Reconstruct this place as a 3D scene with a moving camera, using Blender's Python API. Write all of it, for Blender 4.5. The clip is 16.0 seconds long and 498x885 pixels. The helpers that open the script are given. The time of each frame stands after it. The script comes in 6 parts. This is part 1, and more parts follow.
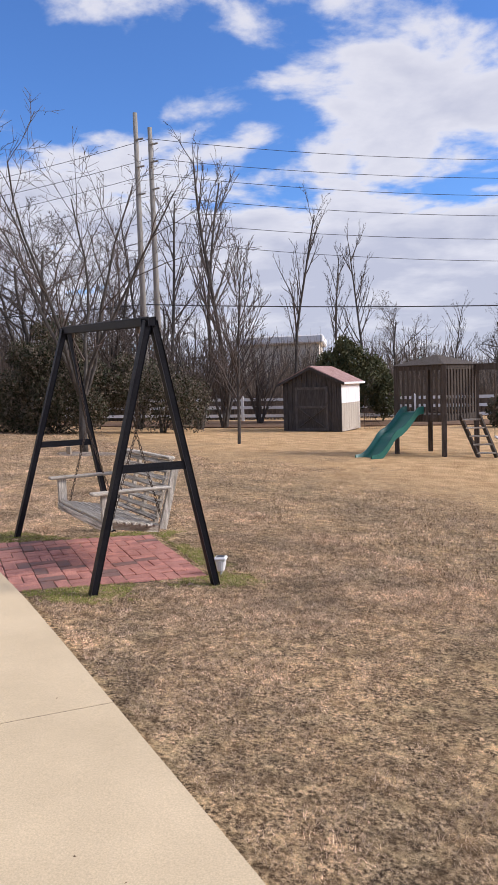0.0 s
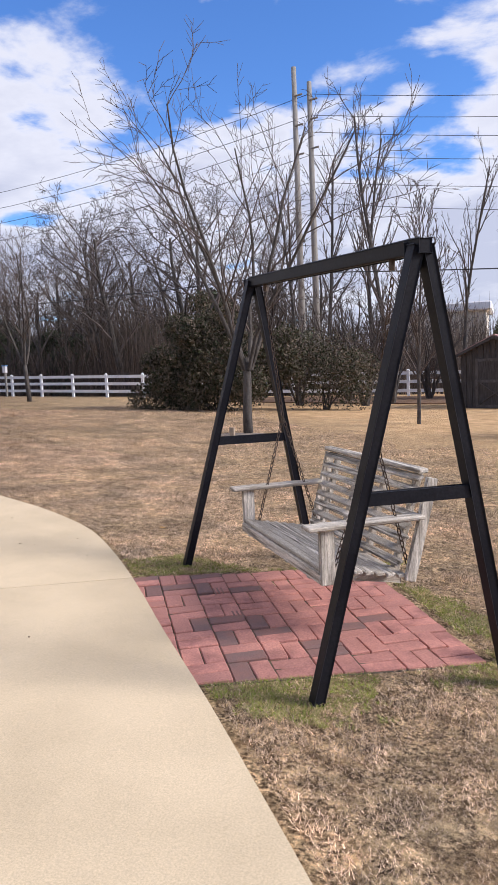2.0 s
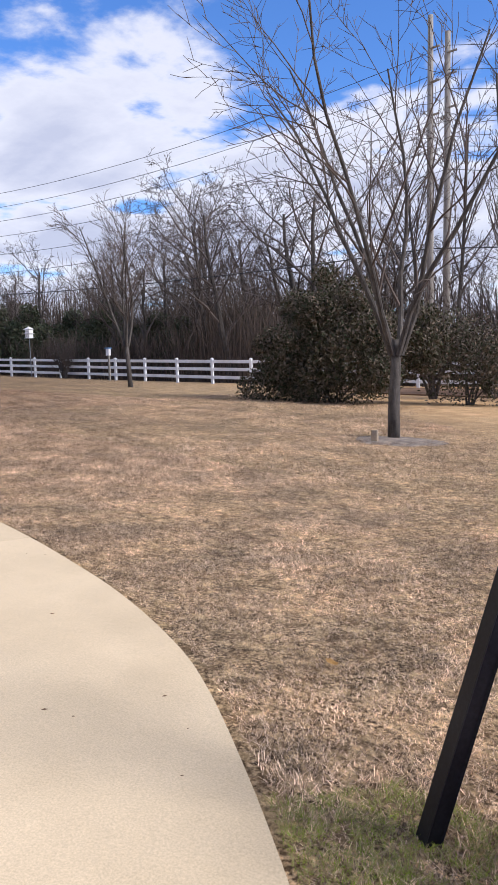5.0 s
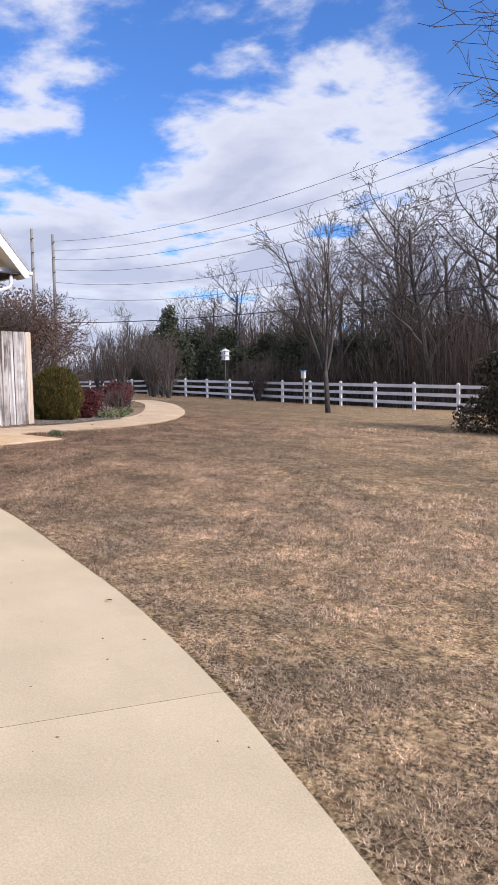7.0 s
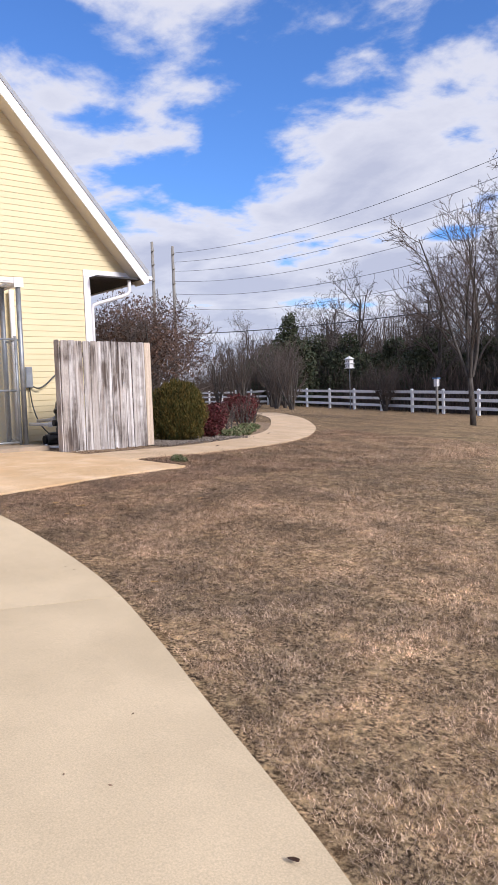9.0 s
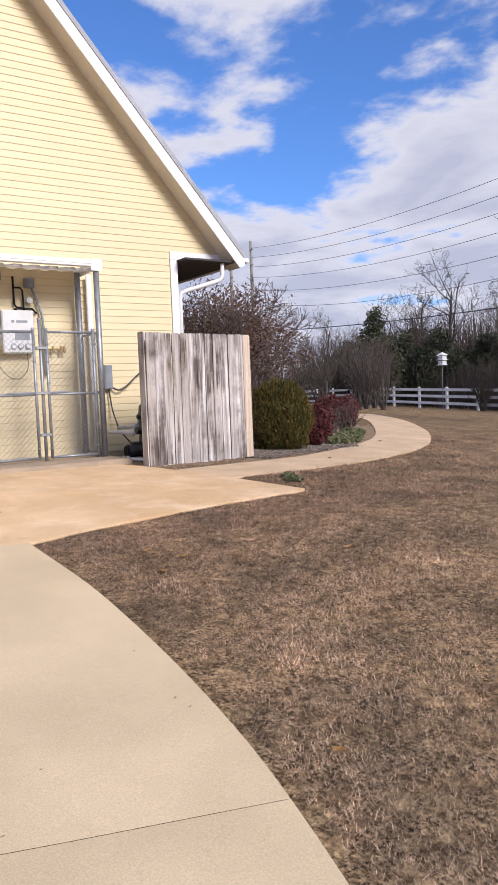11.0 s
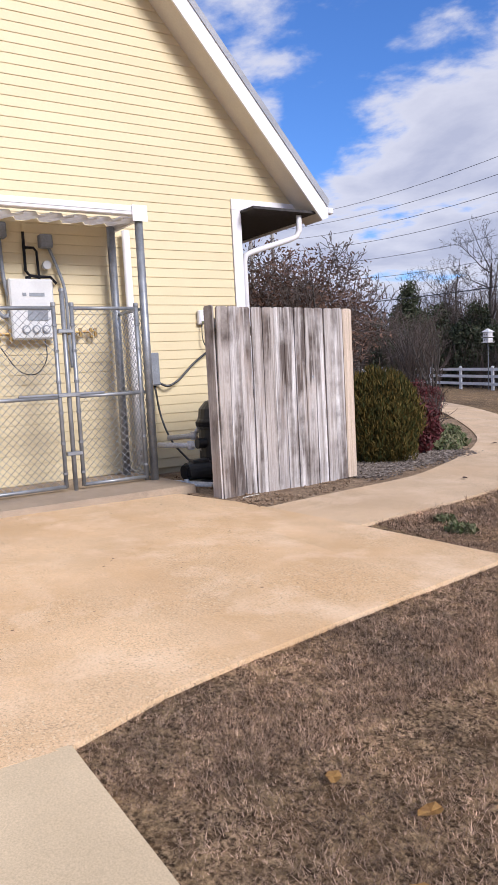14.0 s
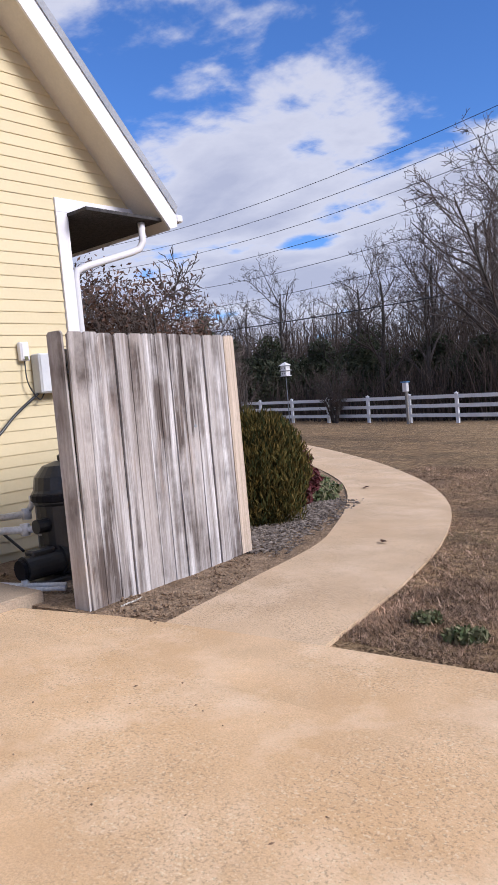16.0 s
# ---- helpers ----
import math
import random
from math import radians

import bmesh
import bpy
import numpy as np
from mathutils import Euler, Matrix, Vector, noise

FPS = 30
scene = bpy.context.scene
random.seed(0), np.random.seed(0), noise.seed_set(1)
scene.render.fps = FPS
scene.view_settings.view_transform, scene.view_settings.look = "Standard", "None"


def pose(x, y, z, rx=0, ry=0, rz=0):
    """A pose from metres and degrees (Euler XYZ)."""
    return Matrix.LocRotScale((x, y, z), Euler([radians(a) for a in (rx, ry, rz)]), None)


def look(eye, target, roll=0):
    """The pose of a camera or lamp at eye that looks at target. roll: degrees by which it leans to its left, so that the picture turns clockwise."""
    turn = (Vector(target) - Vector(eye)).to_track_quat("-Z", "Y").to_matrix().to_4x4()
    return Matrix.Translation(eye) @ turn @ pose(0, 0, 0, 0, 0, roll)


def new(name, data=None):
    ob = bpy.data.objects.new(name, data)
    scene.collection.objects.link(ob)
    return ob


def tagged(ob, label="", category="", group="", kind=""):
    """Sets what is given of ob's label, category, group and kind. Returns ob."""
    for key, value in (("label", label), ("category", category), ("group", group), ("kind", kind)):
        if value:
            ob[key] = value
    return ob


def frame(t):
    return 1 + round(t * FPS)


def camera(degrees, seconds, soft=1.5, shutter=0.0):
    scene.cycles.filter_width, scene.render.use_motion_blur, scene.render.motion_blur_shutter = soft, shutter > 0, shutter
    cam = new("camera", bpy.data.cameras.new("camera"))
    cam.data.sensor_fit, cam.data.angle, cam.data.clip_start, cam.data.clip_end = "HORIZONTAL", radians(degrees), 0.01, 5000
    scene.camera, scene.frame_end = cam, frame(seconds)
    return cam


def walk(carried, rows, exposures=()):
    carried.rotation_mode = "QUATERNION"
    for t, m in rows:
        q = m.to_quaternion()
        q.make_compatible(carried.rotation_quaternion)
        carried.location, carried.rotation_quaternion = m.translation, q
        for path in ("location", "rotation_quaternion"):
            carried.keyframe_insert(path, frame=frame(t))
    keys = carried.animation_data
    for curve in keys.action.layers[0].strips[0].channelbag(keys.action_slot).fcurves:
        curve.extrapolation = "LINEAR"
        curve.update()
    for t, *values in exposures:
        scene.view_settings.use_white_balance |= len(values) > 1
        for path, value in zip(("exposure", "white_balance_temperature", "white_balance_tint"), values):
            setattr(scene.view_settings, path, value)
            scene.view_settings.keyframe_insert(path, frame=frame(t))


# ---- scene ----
cam = camera(37.4, 16.0)
PATH = [
    (0, (0.898, 0.343, 0.757), (0.616, 2.317, 0.6), -1.9),
    (0.5, (0.689, 0.827, 0.763), (0.322, 2.786, 0.603), -1.9),
    (1, (0.444, 1.255, 0.761), (0.01, 3.2, 0.593), -2.1),
    (1.5, (0.184, 1.767, 0.763), (-0.331, 3.69, 0.572), -2.4),
    (2, (-0.125, 2.229, 0.78), (-0.794, 4.101, 0.565), -2.5),
    (2.5, (-0.383, 2.69, 0.792), (-1.123, 4.533, 0.549), -2.4),
    (3, (-0.697, 3.18, 0.784), (-1.445, 5.016, 0.524), -2.3),
    (3.2, (-0.824, 3.349, 0.814), (-1.565, 5.188, 0.555), -2.0),
    (5.3, (-1.987, 5.154, 0.735), (-2.977, 6.875, 0.497), -1.5),
    (5.5, (-2.126, 5.318, 0.743), (-3.17, 7.007, 0.504), -1.5),
    (6, (-2.426, 5.705, 0.792), (-3.588, 7.318, 0.575), -1.7),
    (6.5, (-2.89, 6.037, 0.817), (-4.153, 7.577, 0.637), -1.5),
    (7, (-3.296, 6.409, 0.817), (-4.631, 7.889, 0.646), -1.0),
    (7.5, (-3.714, 6.7, 0.848), (-5.122, 8.112, 0.69), -1.0),
    (8, (-4.085, 6.969, 0.877), (-5.561, 8.312, 0.735), -1.4),
    (8.2, (-4.262, 7.085, 0.882), (-5.764, 8.41, 0.742), -1.6),
    (10.5, (-6.652, 8.184, 0.973), (-8.283, 9.333, 0.828), -1.9),
    (11, (-7.146, 8.353, 0.976), (-8.814, 9.448, 0.839), -2.2),
    (11.5, (-7.617, 8.523, 1.053), (-9.311, 9.577, 0.916), -2.5),
    (12, (-8.131, 8.667, 1.086), (-9.834, 9.704, 0.932), -2.6),
    (12.5, (-8.66, 8.837, 1.109), (-10.355, 9.886, 0.947), -2.8),
    (13, (-9.188, 8.92, 1.143), (-10.896, 9.947, 0.98), -3.2),
    (13.5, (-9.666, 9.048, 1.167), (-11.369, 10.082, 0.986), -2.9),
    (14, (-10.176, 9.191, 1.203), (-11.858, 10.256, 1.012), -3.0),
    (14.5, (-10.661, 9.347, 1.261), (-12.284, 10.503, 1.083), -3.8),
    (15, (-11.236, 9.518, 1.274), (-12.755, 10.811, 1.125), -4.8),
    (15.5, (-11.735, 9.616, 1.317), (-13.144, 11.029, 1.18), -5.0),
    (16, (-12.202, 9.836, 1.328), (-13.512, 11.341, 1.196), -5.2),
]
EXPOSURES = [(0.0, 0.06, 6250, 15), (1.5, 0.17, 6170, 15), (3.0, 0.24, 6050, 15), (5.5, 0.24, 6020, 15), (7.0, 0.12, 6000, 15), (8.2, 0.08, 6060, 15), (11.0, 0.0, 6180, 17), (14.0, -0.04, 5960, 17), (16.0, -0.10, 5860, 17)]
walk(cam, [(t, look(eye, target, roll)) for t, eye, target, roll in PATH], EXPOSURES)

# ---- light and sky ----
SUN_TO = Vector((0.90, 0.12, 0.53)).normalized()
sun = new("sun", bpy.data.lights.new("sun", "SUN"))
sun.data.energy, sun.data.angle, sun.data.color = 4.4, radians(20.0), (1.0, 0.94, 0.85)
sun.matrix_world = look(SUN_TO * 60, (0, 0, 0))

world = bpy.data.worlds.new("sky")
scene.world = world
world.use_nodes = True


def build_sky(nt):
    """Clear winter sky with a broken layer of fair-weather cloud."""
    n, l = nt.nodes, nt.links
    n.clear()
    out, bg = n.new("ShaderNodeOutputWorld"), n.new("ShaderNodeBackground")
    sky = n.new("ShaderNodeTexSky")
    sky.sky_type, sky.sun_disc = "NISHITA", False
    sky.sun_elevation = math.asin(SUN_TO.z)
    sky.sun_rotation = math.atan2(SUN_TO.x, SUN_TO.y)
    sky.air_density, sky.dust_density, sky.ozone_density = 1.0, 0.4, 2.2
    tint = n.new("ShaderNodeMix"); tint.data_type, tint.blend_type = "RGBA", "MULTIPLY"
    tint.inputs[0].default_value = 1.0
    tint.inputs[7].default_value = SKY_TINT
    l.new(sky.outputs[0], tint.inputs[6])
    tc = n.new("ShaderNodeTexCoord")
    sep = n.new("ShaderNodeSeparateXYZ"); l.new(tc.outputs["Generated"], sep.inputs[0])

    def op(kind, a, b):
        m = n.new("ShaderNodeMath"); m.operation = kind
        for i, v in enumerate((a, b)):
            if isinstance(v, (int, float)):
                m.inputs[i].default_value = v
            else:
                l.new(v, m.inputs[i])
        return m.outputs[0]
    zz = op("ADD", op("MAXIMUM", sep.outputs[2], 0.0), 0.16)
    cx, cy = op("DIVIDE", sep.outputs[0], zz), op("DIVIDE", sep.outputs[1], zz)
    comb = n.new("ShaderNodeCombineXYZ"); l.new(cx, comb.inputs[0]); l.new(cy, comb.inputs[1])
    comb.inputs[2].default_value = CLOUD_SEED

    def cloud(scale, detail, rough, dist):
        t = n.new("ShaderNodeTexNoise"); l.new(comb.outputs[0], t.inputs["Vector"])
        t.inputs["Scale"].default_value, t.inputs["Detail"].default_value = scale, detail
        t.inputs["Roughness"].default_value, t.inputs["Distortion"].default_value = rough, dist
        return t.outputs[0]
    big, fine = cloud(1.9, 9.0, 0.52, 0.25), cloud(5.2, 8.0, 0.6, 0.2)
    def rise(a, b, top):
        r = n.new("ShaderNodeMapRange"); r.interpolation_type = "SMOOTHSTEP"; l.new(sep.outputs[2], r.inputs[0])
        r.inputs[1].default_value, r.inputs[2].default_value, r.inputs[4].default_value = a, b, top
        return r.outputs[0]
    low = op("ADD", op("SUBTRACT", 0.178, rise(0.12, 0.40, 0.188)), rise(0.40, 0.56, 0.075))
    dens = op("ADD", op("ADD", op("MULTIPLY", big, 0.8), op("MULTIPLY", fine, 0.22)), low)
    ramp = n.new("ShaderNodeMapRange"); ramp.interpolation_type = "SMOOTHSTEP"
    l.new(dens, ramp.inputs[0])
    ramp.inputs[1].default_value, ramp.inputs[2].default_value = CLOUD_EDGE, CLOUD_EDGE + 0.095
    shade = n.new("ShaderNodeMapRange"); l.new(dens, shade.inputs[0])
    shade.inputs[1].default_value, shade.inputs[2].default_value = CLOUD_EDGE + 0.07, CLOUD_EDGE + 0.24
    col = n.new("ShaderNodeMix"); col.data_type = "RGBA"; l.new(shade.outputs[0], col.inputs[0])
    col.inputs[6].default_value, col.inputs[7].default_value = CLOUD_LIGHT, CLOUD_GREY
    mix = n.new("ShaderNodeMix"); mix.data_type = "RGBA"
    l.new(op("MULTIPLY", ramp.outputs[0], 0.95), mix.inputs[0]); l.new(tint.outputs[2], mix.inputs[6]); l.new(col.outputs[2], mix.inputs[7])
    l.new(mix.outputs[2], bg.inputs[0])
    bg.inputs[1].default_value = 0.13
    l.new(bg.outputs[0], out.inputs[0])


SKY_TINT = (0.62, 0.92, 1.35, 1)
CLOUD_SEED, CLOUD_EDGE = 9.3, 0.500
CLOUD_LIGHT, CLOUD_GREY = (6.0, 6.0, 6.2, 1), (4.1, 4.25, 4.9, 1)
build_sky(world.node_tree)


# ---- materials ----
def mat(name, c1, c2, scale=3.0, fine=60.0, rough=0.8, bump=0.3, stretch=(1, 1, 1), metal=0.0, c3=None, spread=0.15, bump_dist=0.01, island=False, spec=0.3):
    """Two-scale noise colour, bump and a random shade for each object."""
    m = bpy.data.materials.new(name)
    m.use_nodes = True
    nt = m.node_tree
    n, l = nt.nodes, nt.links
    b = n["Principled BSDF"]
    b.inputs["Roughness"].default_value, b.inputs["Metallic"].default_value = rough, metal
    b.inputs["Specular IOR Level"].default_value = spec
    tc, mp = n.new("ShaderNodeTexCoord"), n.new("ShaderNodeMapping")
    l.new(tc.outputs["Object"], mp.inputs[0]); mp.inputs["Scale"].default_value = stretch
    info = n.new("ShaderNodeObjectInfo")
    off = n.new("ShaderNodeVectorMath"); off.operation = "ADD"
    sc = n.new("ShaderNodeMath"); sc.operation = "MULTIPLY"; sc.inputs[1].default_value = 37.0
    l.new(info.outputs["Random"], sc.inputs[0]); l.new(mp.outputs[0], off.inputs[0]); l.new(sc.outputs[0], off.inputs[1])

    def noise_at(s, detail):
        t = n.new("ShaderNodeTexNoise"); l.new(off.outputs[0], t.inputs["Vector"])
        t.inputs["Scale"].default_value, t.inputs["Detail"].default_value, t.inputs["Roughness"].default_value = s, detail, 0.6
        return t.outputs[0]
    a, f = noise_at(scale, 5.0), noise_at(fine, 3.0)
    ra = n.new("ShaderNodeMapRange"); l.new(a, ra.inputs[0]); ra.inputs[1].default_value, ra.inputs[2].default_value = 0.36, 0.64
    rf = n.new("ShaderNodeMapRange"); l.new(f, rf.inputs[0]); rf.inputs[1].default_value, rf.inputs[2].default_value = 0.3, 0.7
    rf.inputs[3].default_value, rf.inputs[4].default_value = 1 - spread, 1 + spread
    mix = n.new("ShaderNodeMix"); mix.data_type = "RGBA"; l.new(ra.outputs[0], mix.inputs[0])
    mix.inputs[6].default_value, mix.inputs[7].default_value = (*c1, 1), (*c2, 1)
    colour = mix.outputs[2]
    if c3:
        pick = n.new("ShaderNodeMix"); pick.data_type = "RGBA"
        if island:
            geo = n.new("ShaderNodeNewGeometry"); src = geo.outputs["Random Per Island"]
        else:
            src = info.outputs["Random"]
        rr = n.new("ShaderNodeMapRange"); l.new(src, rr.inputs[0]); rr.inputs[1].default_value, rr.inputs[2].default_value = 0.2, 1.0
        l.new(rr.outputs[0], pick.inputs[0]); l.new(colour, pick.inputs[6]); pick.inputs[7].default_value = (*c3, 1)
        colour = pick.outputs[2]
    mul = n.new("ShaderNodeVectorMath"); mul.operation = "MULTIPLY"
    l.new(colour, mul.inputs[0]); l.new(rf.outputs[0], mul.inputs[1])
    l.new(mul.outputs[0], b.inputs["Base Color"])
    if bump:
        bp = n.new("ShaderNodeBump"); bp.inputs["Strength"].default_value, bp.inputs["Distance"].default_value = bump, bump_dist
        l.new(f, bp.inputs["Height"]); l.new(bp.outputs[0], b.inputs["Normal"])
    return m


def lawn_patches(n, l, colour):
    """Thatch of uneven age: pale straw, rosy brown and dark worn patches a hand to a stride across."""
    tc = n.new("ShaderNodeTexCoord")
    for scale, lo, hi in ((1.6, (0.80, 0.81, 0.80, 1), (1.30, 1.25, 1.16, 1)), (17.0, (0.68, 0.67, 0.66, 1), (1.34, 1.31, 1.28, 1))):
        t = n.new("ShaderNodeTexNoise"); l.new(tc.outputs["Object"], t.inputs["Vector"])
        t.inputs["Scale"].default_value, t.inputs["Detail"].default_value, t.inputs["Roughness"].default_value = scale, 6.0, 0.62
        r = n.new("ShaderNodeMapRange"); l.new(t.outputs[0], r.inputs[0]); r.inputs[1].default_value, r.inputs[2].default_value = 0.36, 0.64
        x = n.new("ShaderNodeMix"); x.data_type = "RGBA"; l.new(r.outputs[0], x.inputs[0])
        x.inputs[6].default_value, x.inputs[7].default_value = lo, hi
        m = n.new("ShaderNodeVectorMath"); m.operation = "MULTIPLY"; l.new(colour, m.inputs[0]); l.new(x.outputs[2], m.inputs[1])
        colour = m.outputs[0]
    return colour


def lawn_material():
    """Dormant lawn: straw, brown thatch, thin green, and a sandy worn stretch farther out."""
    m = bpy.data.materials.new("dormant_lawn")
    m.use_nodes = True
    n, l = m.node_tree.nodes, m.node_tree.links
    b = n["Principled BSDF"]; b.inputs["Roughness"].default_value = 0.95; b.inputs["Specular IOR Level"].default_value = 0.1
    tc = n.new("ShaderNodeTexCoord")

    def tex(s, detail, lo, hi):
        t = n.new("ShaderNodeTexNoise"); l.new(tc.outputs["Object"], t.inputs["Vector"])
        t.inputs["Scale"].default_value, t.inputs["Detail"].default_value, t.inputs["Roughness"].default_value = s, detail, 0.65
        r = n.new("ShaderNodeMapRange"); l.new(t.outputs[0], r.inputs[0]); r.inputs[1].default_value, r.inputs[2].default_value = lo, hi
        return r.outputs[0]

    def mix(fac, a, c):
        x = n.new("ShaderNodeMix"); x.data_type = "RGBA"; l.new(fac, x.inputs[0])
        for i, v in ((6, a), (7, c)):
            if isinstance(v, tuple):
                x.inputs[i].default_value = (*v, 1)
            else:
                l.new(v, x.inputs[i])
        return x.outputs[2]
    straw = mix(tex(55, 7, 0.42, 0.60), (0.06, 0.043, 0.03), (0.58, 0.46, 0.32))
    straw = mix(tex(7.0, 7, 0.40, 0.72), straw, (0.17, 0.12, 0.075))
    patch = mix(tex(11, 6, 0.50, 0.70), straw, (0.52, 0.41, 0.265))
    green = mix(tex(0.7, 8, 0.60, 0.80), patch, (0.20, 0.19, 0.10))
    sand = mix(tex(2.2, 6, 0.35, 0.65), (0.50, 0.30, 0.145), (0.76, 0.51, 0.275))
    sep = n.new("ShaderNodeSeparateXYZ"); l.new(tc.outputs["Object"], sep.inputs[0])
    reach = n.new("ShaderNodeMath"); reach.operation = "MULTIPLY_ADD"; l.new(sep.outputs[0], reach.inputs[0])
    reach.inputs[1].default_value = 1.2; l.new(sep.outputs[1], reach.inputs[2])
    zone = n.new("ShaderNodeMapRange"); l.new(reach.outputs[0], zone.inputs[0])
    zone.inputs[1].default_value, zone.inputs[2].default_value = 11.0, 16.0
    wob = n.new("ShaderNodeMath"); wob.operation = "MULTIPLY"; l.new(zone.outputs[0], wob.inputs[0]); l.new(tex(0.35, 6, 0.22, 0.46), wob.inputs[1])
    age = n.new("ShaderNodeMath"); age.operation = "MULTIPLY_ADD"; l.new(sep.outputs[1], age.inputs[0]); age.inputs[1].default_value = 0.6; l.new(sep.outputs[0], age.inputs[2])
    near = n.new("ShaderNodeMapRange"); l.new(age.outputs[0], near.inputs[0]); near.inputs[1].default_value, near.inputs[2].default_value = -5.2, 0.8
    shift = mix(near.outputs[0], (0.88, 0.80, 0.72), (1.30, 1.21, 1.08))
    mul = n.new("ShaderNodeVectorMath"); mul.operation = "MULTIPLY"; l.new(green, mul.inputs[0]); l.new(shift, mul.inputs[1])
    l.new(mix(wob.outputs[0], lawn_patches(n, l, mul.outputs[0]), sand), b.inputs["Base Color"])
    bp = n.new("ShaderNodeBump"); bp.inputs["Strength"].default_value, bp.inputs["Distance"].default_value = 0.9, 0.03
    l.new(tex(45, 5, 0.3, 0.7), bp.inputs["Height"]); l.new(bp.outputs[0], b.inputs["Normal"])
    return m


LAWN = lawn_material()


def blade_material():
    """Dry grass: straw near the swing, browner towards the house, in light and dark clumps."""
    m = mat("dry_grass_blade", (0.26, 0.19, 0.135), (0.08, 0.055, 0.04), 9.0, 2.2, 0.9, 0, c3=(0.83, 0.68, 0.54), island=True, spread=0.45, spec=0.1)
    n, l = m.node_tree.nodes, m.node_tree.links
    b = n["Principled BSDF"]
    old = b.inputs["Base Color"].links[0].from_socket
    tc = n.new("ShaderNodeTexCoord"); sep = n.new("ShaderNodeSeparateXYZ"); l.new(tc.outputs["Object"], sep.inputs[0])
    age = n.new("ShaderNodeMath"); age.operation = "MULTIPLY_ADD"; l.new(sep.outputs[1], age.inputs[0]); age.inputs[1].default_value = 0.6; l.new(sep.outputs[0], age.inputs[2])
    r = n.new("ShaderNodeMapRange"); l.new(age.outputs[0], r.inputs[0])
    r.inputs[1].default_value, r.inputs[2].default_value = -5.2, 0.8
    mx = n.new("ShaderNodeMix"); mx.data_type = "RGBA"; l.new(r.outputs[0], mx.inputs[0])
    mx.inputs[6].default_value, mx.inputs[7].default_value = (0.62, 0.54, 0.50, 1), (1.08, 1.0, 0.93, 1)
    mul = n.new("ShaderNodeVectorMath"); mul.operation = "MULTIPLY"
    l.new(old, mul.inputs[0]); l.new(mx.outputs[2], mul.inputs[1]); l.new(lawn_patches(n, l, mul.outputs[0]), b.inputs["Base Color"])
    return m


BLADE = blade_material()
LEAFTAN = mat("tan_fallen_leaf", (0.55, 0.33, 0.11), (0.42, 0.24, 0.09), 20, 90, 0.8, 0.2)
SHEDTRIM = mat("shed_trim_board", (0.06, 0.055, 0.054), (0.10, 0.093, 0.09), 4, 40, 0.9, 0.4, stretch=(3, 3, 1.5), spread=0.25)
MOSS = mat("moss_green", (0.13, 0.18, 0.015), (0.27, 0.33, 0.03), 5, 90, 0.9, 0, c3=(0.36, 0.31, 0.14), island=True, spec=0.1)
CONCRETE = mat("tan_concrete", (0.615, 0.485, 0.315), (0.52, 0.408, 0.262), 1.3, 150, 0.9, 0.2, spread=0.14, bump_dist=0.002)


def stained_concrete(name, base, stain, pale, grit):
    """Old exterior slab: rusty stains, bleached areas, and grit laid bare in worn patches."""
    m = mat(name, base, tuple(0.84 * v for v in base), 1.4, 120, 0.92, 0.5, spread=0.16, bump_dist=0.004)
    n, l = m.node_tree.nodes, m.node_tree.links
    b = n["Principled BSDF"]
    colour = b.inputs["Base Color"].links[0].from_socket
    tc = n.new("ShaderNodeTexCoord")

    def field(scale, detail, lo, hi, shift):
        mp = n.new("ShaderNodeMapping"); l.new(tc.outputs["Object"], mp.inputs[0]); mp.inputs["Location"].default_value = (shift, shift * 0.7, 0)
        t = n.new("ShaderNodeTexNoise"); l.new(mp.outputs[0], t.inputs["Vector"])
        t.inputs["Scale"].default_value, t.inputs["Detail"].default_value, t.inputs["Roughness"].default_value = scale, detail, 0.65
        r = n.new("ShaderNodeMapRange"); l.new(t.outputs[0], r.inputs[0]); r.inputs[1].default_value, r.inputs[2].default_value = lo, hi
        return r.outputs[0]

    def times(a, v):
        k = n.new("ShaderNodeMath"); k.operation = "MULTIPLY"; l.new(a, k.inputs[0])
        if isinstance(v, float):
            k.inputs[1].default_value = v
        else:
            l.new(v, k.inputs[1])
        return k.outputs[0]

    def over(fac, c):
        x = n.new("ShaderNodeMix"); x.data_type = "RGBA"; l.new(fac, x.inputs[0]); l.new(colour, x.inputs[6]); x.inputs[7].default_value = (*c, 1)
        return x.outputs[2]
    colour = over(times(field(0.75, 7, 0.43, 0.64, 3.0), 0.6), stain)
    colour = over(times(field(1.7, 7, 0.50, 0.68, 11.0), 0.7), pale)
    worn = field(0.9, 5, 0.38, 0.56, 23.0)
    colour = over(times(times(field(85, 3, 0.54, 0.62, 5.0), worn), grit), tuple(0.28 * v for v in base))
    colour = over(times(times(field(70, 2, 0.57, 0.66, 9.0), worn), 0.4), tuple(min(0.82, 1.2 * v) for v in pale))
    l.new(colour, b.inputs["Base Color"])
    return m


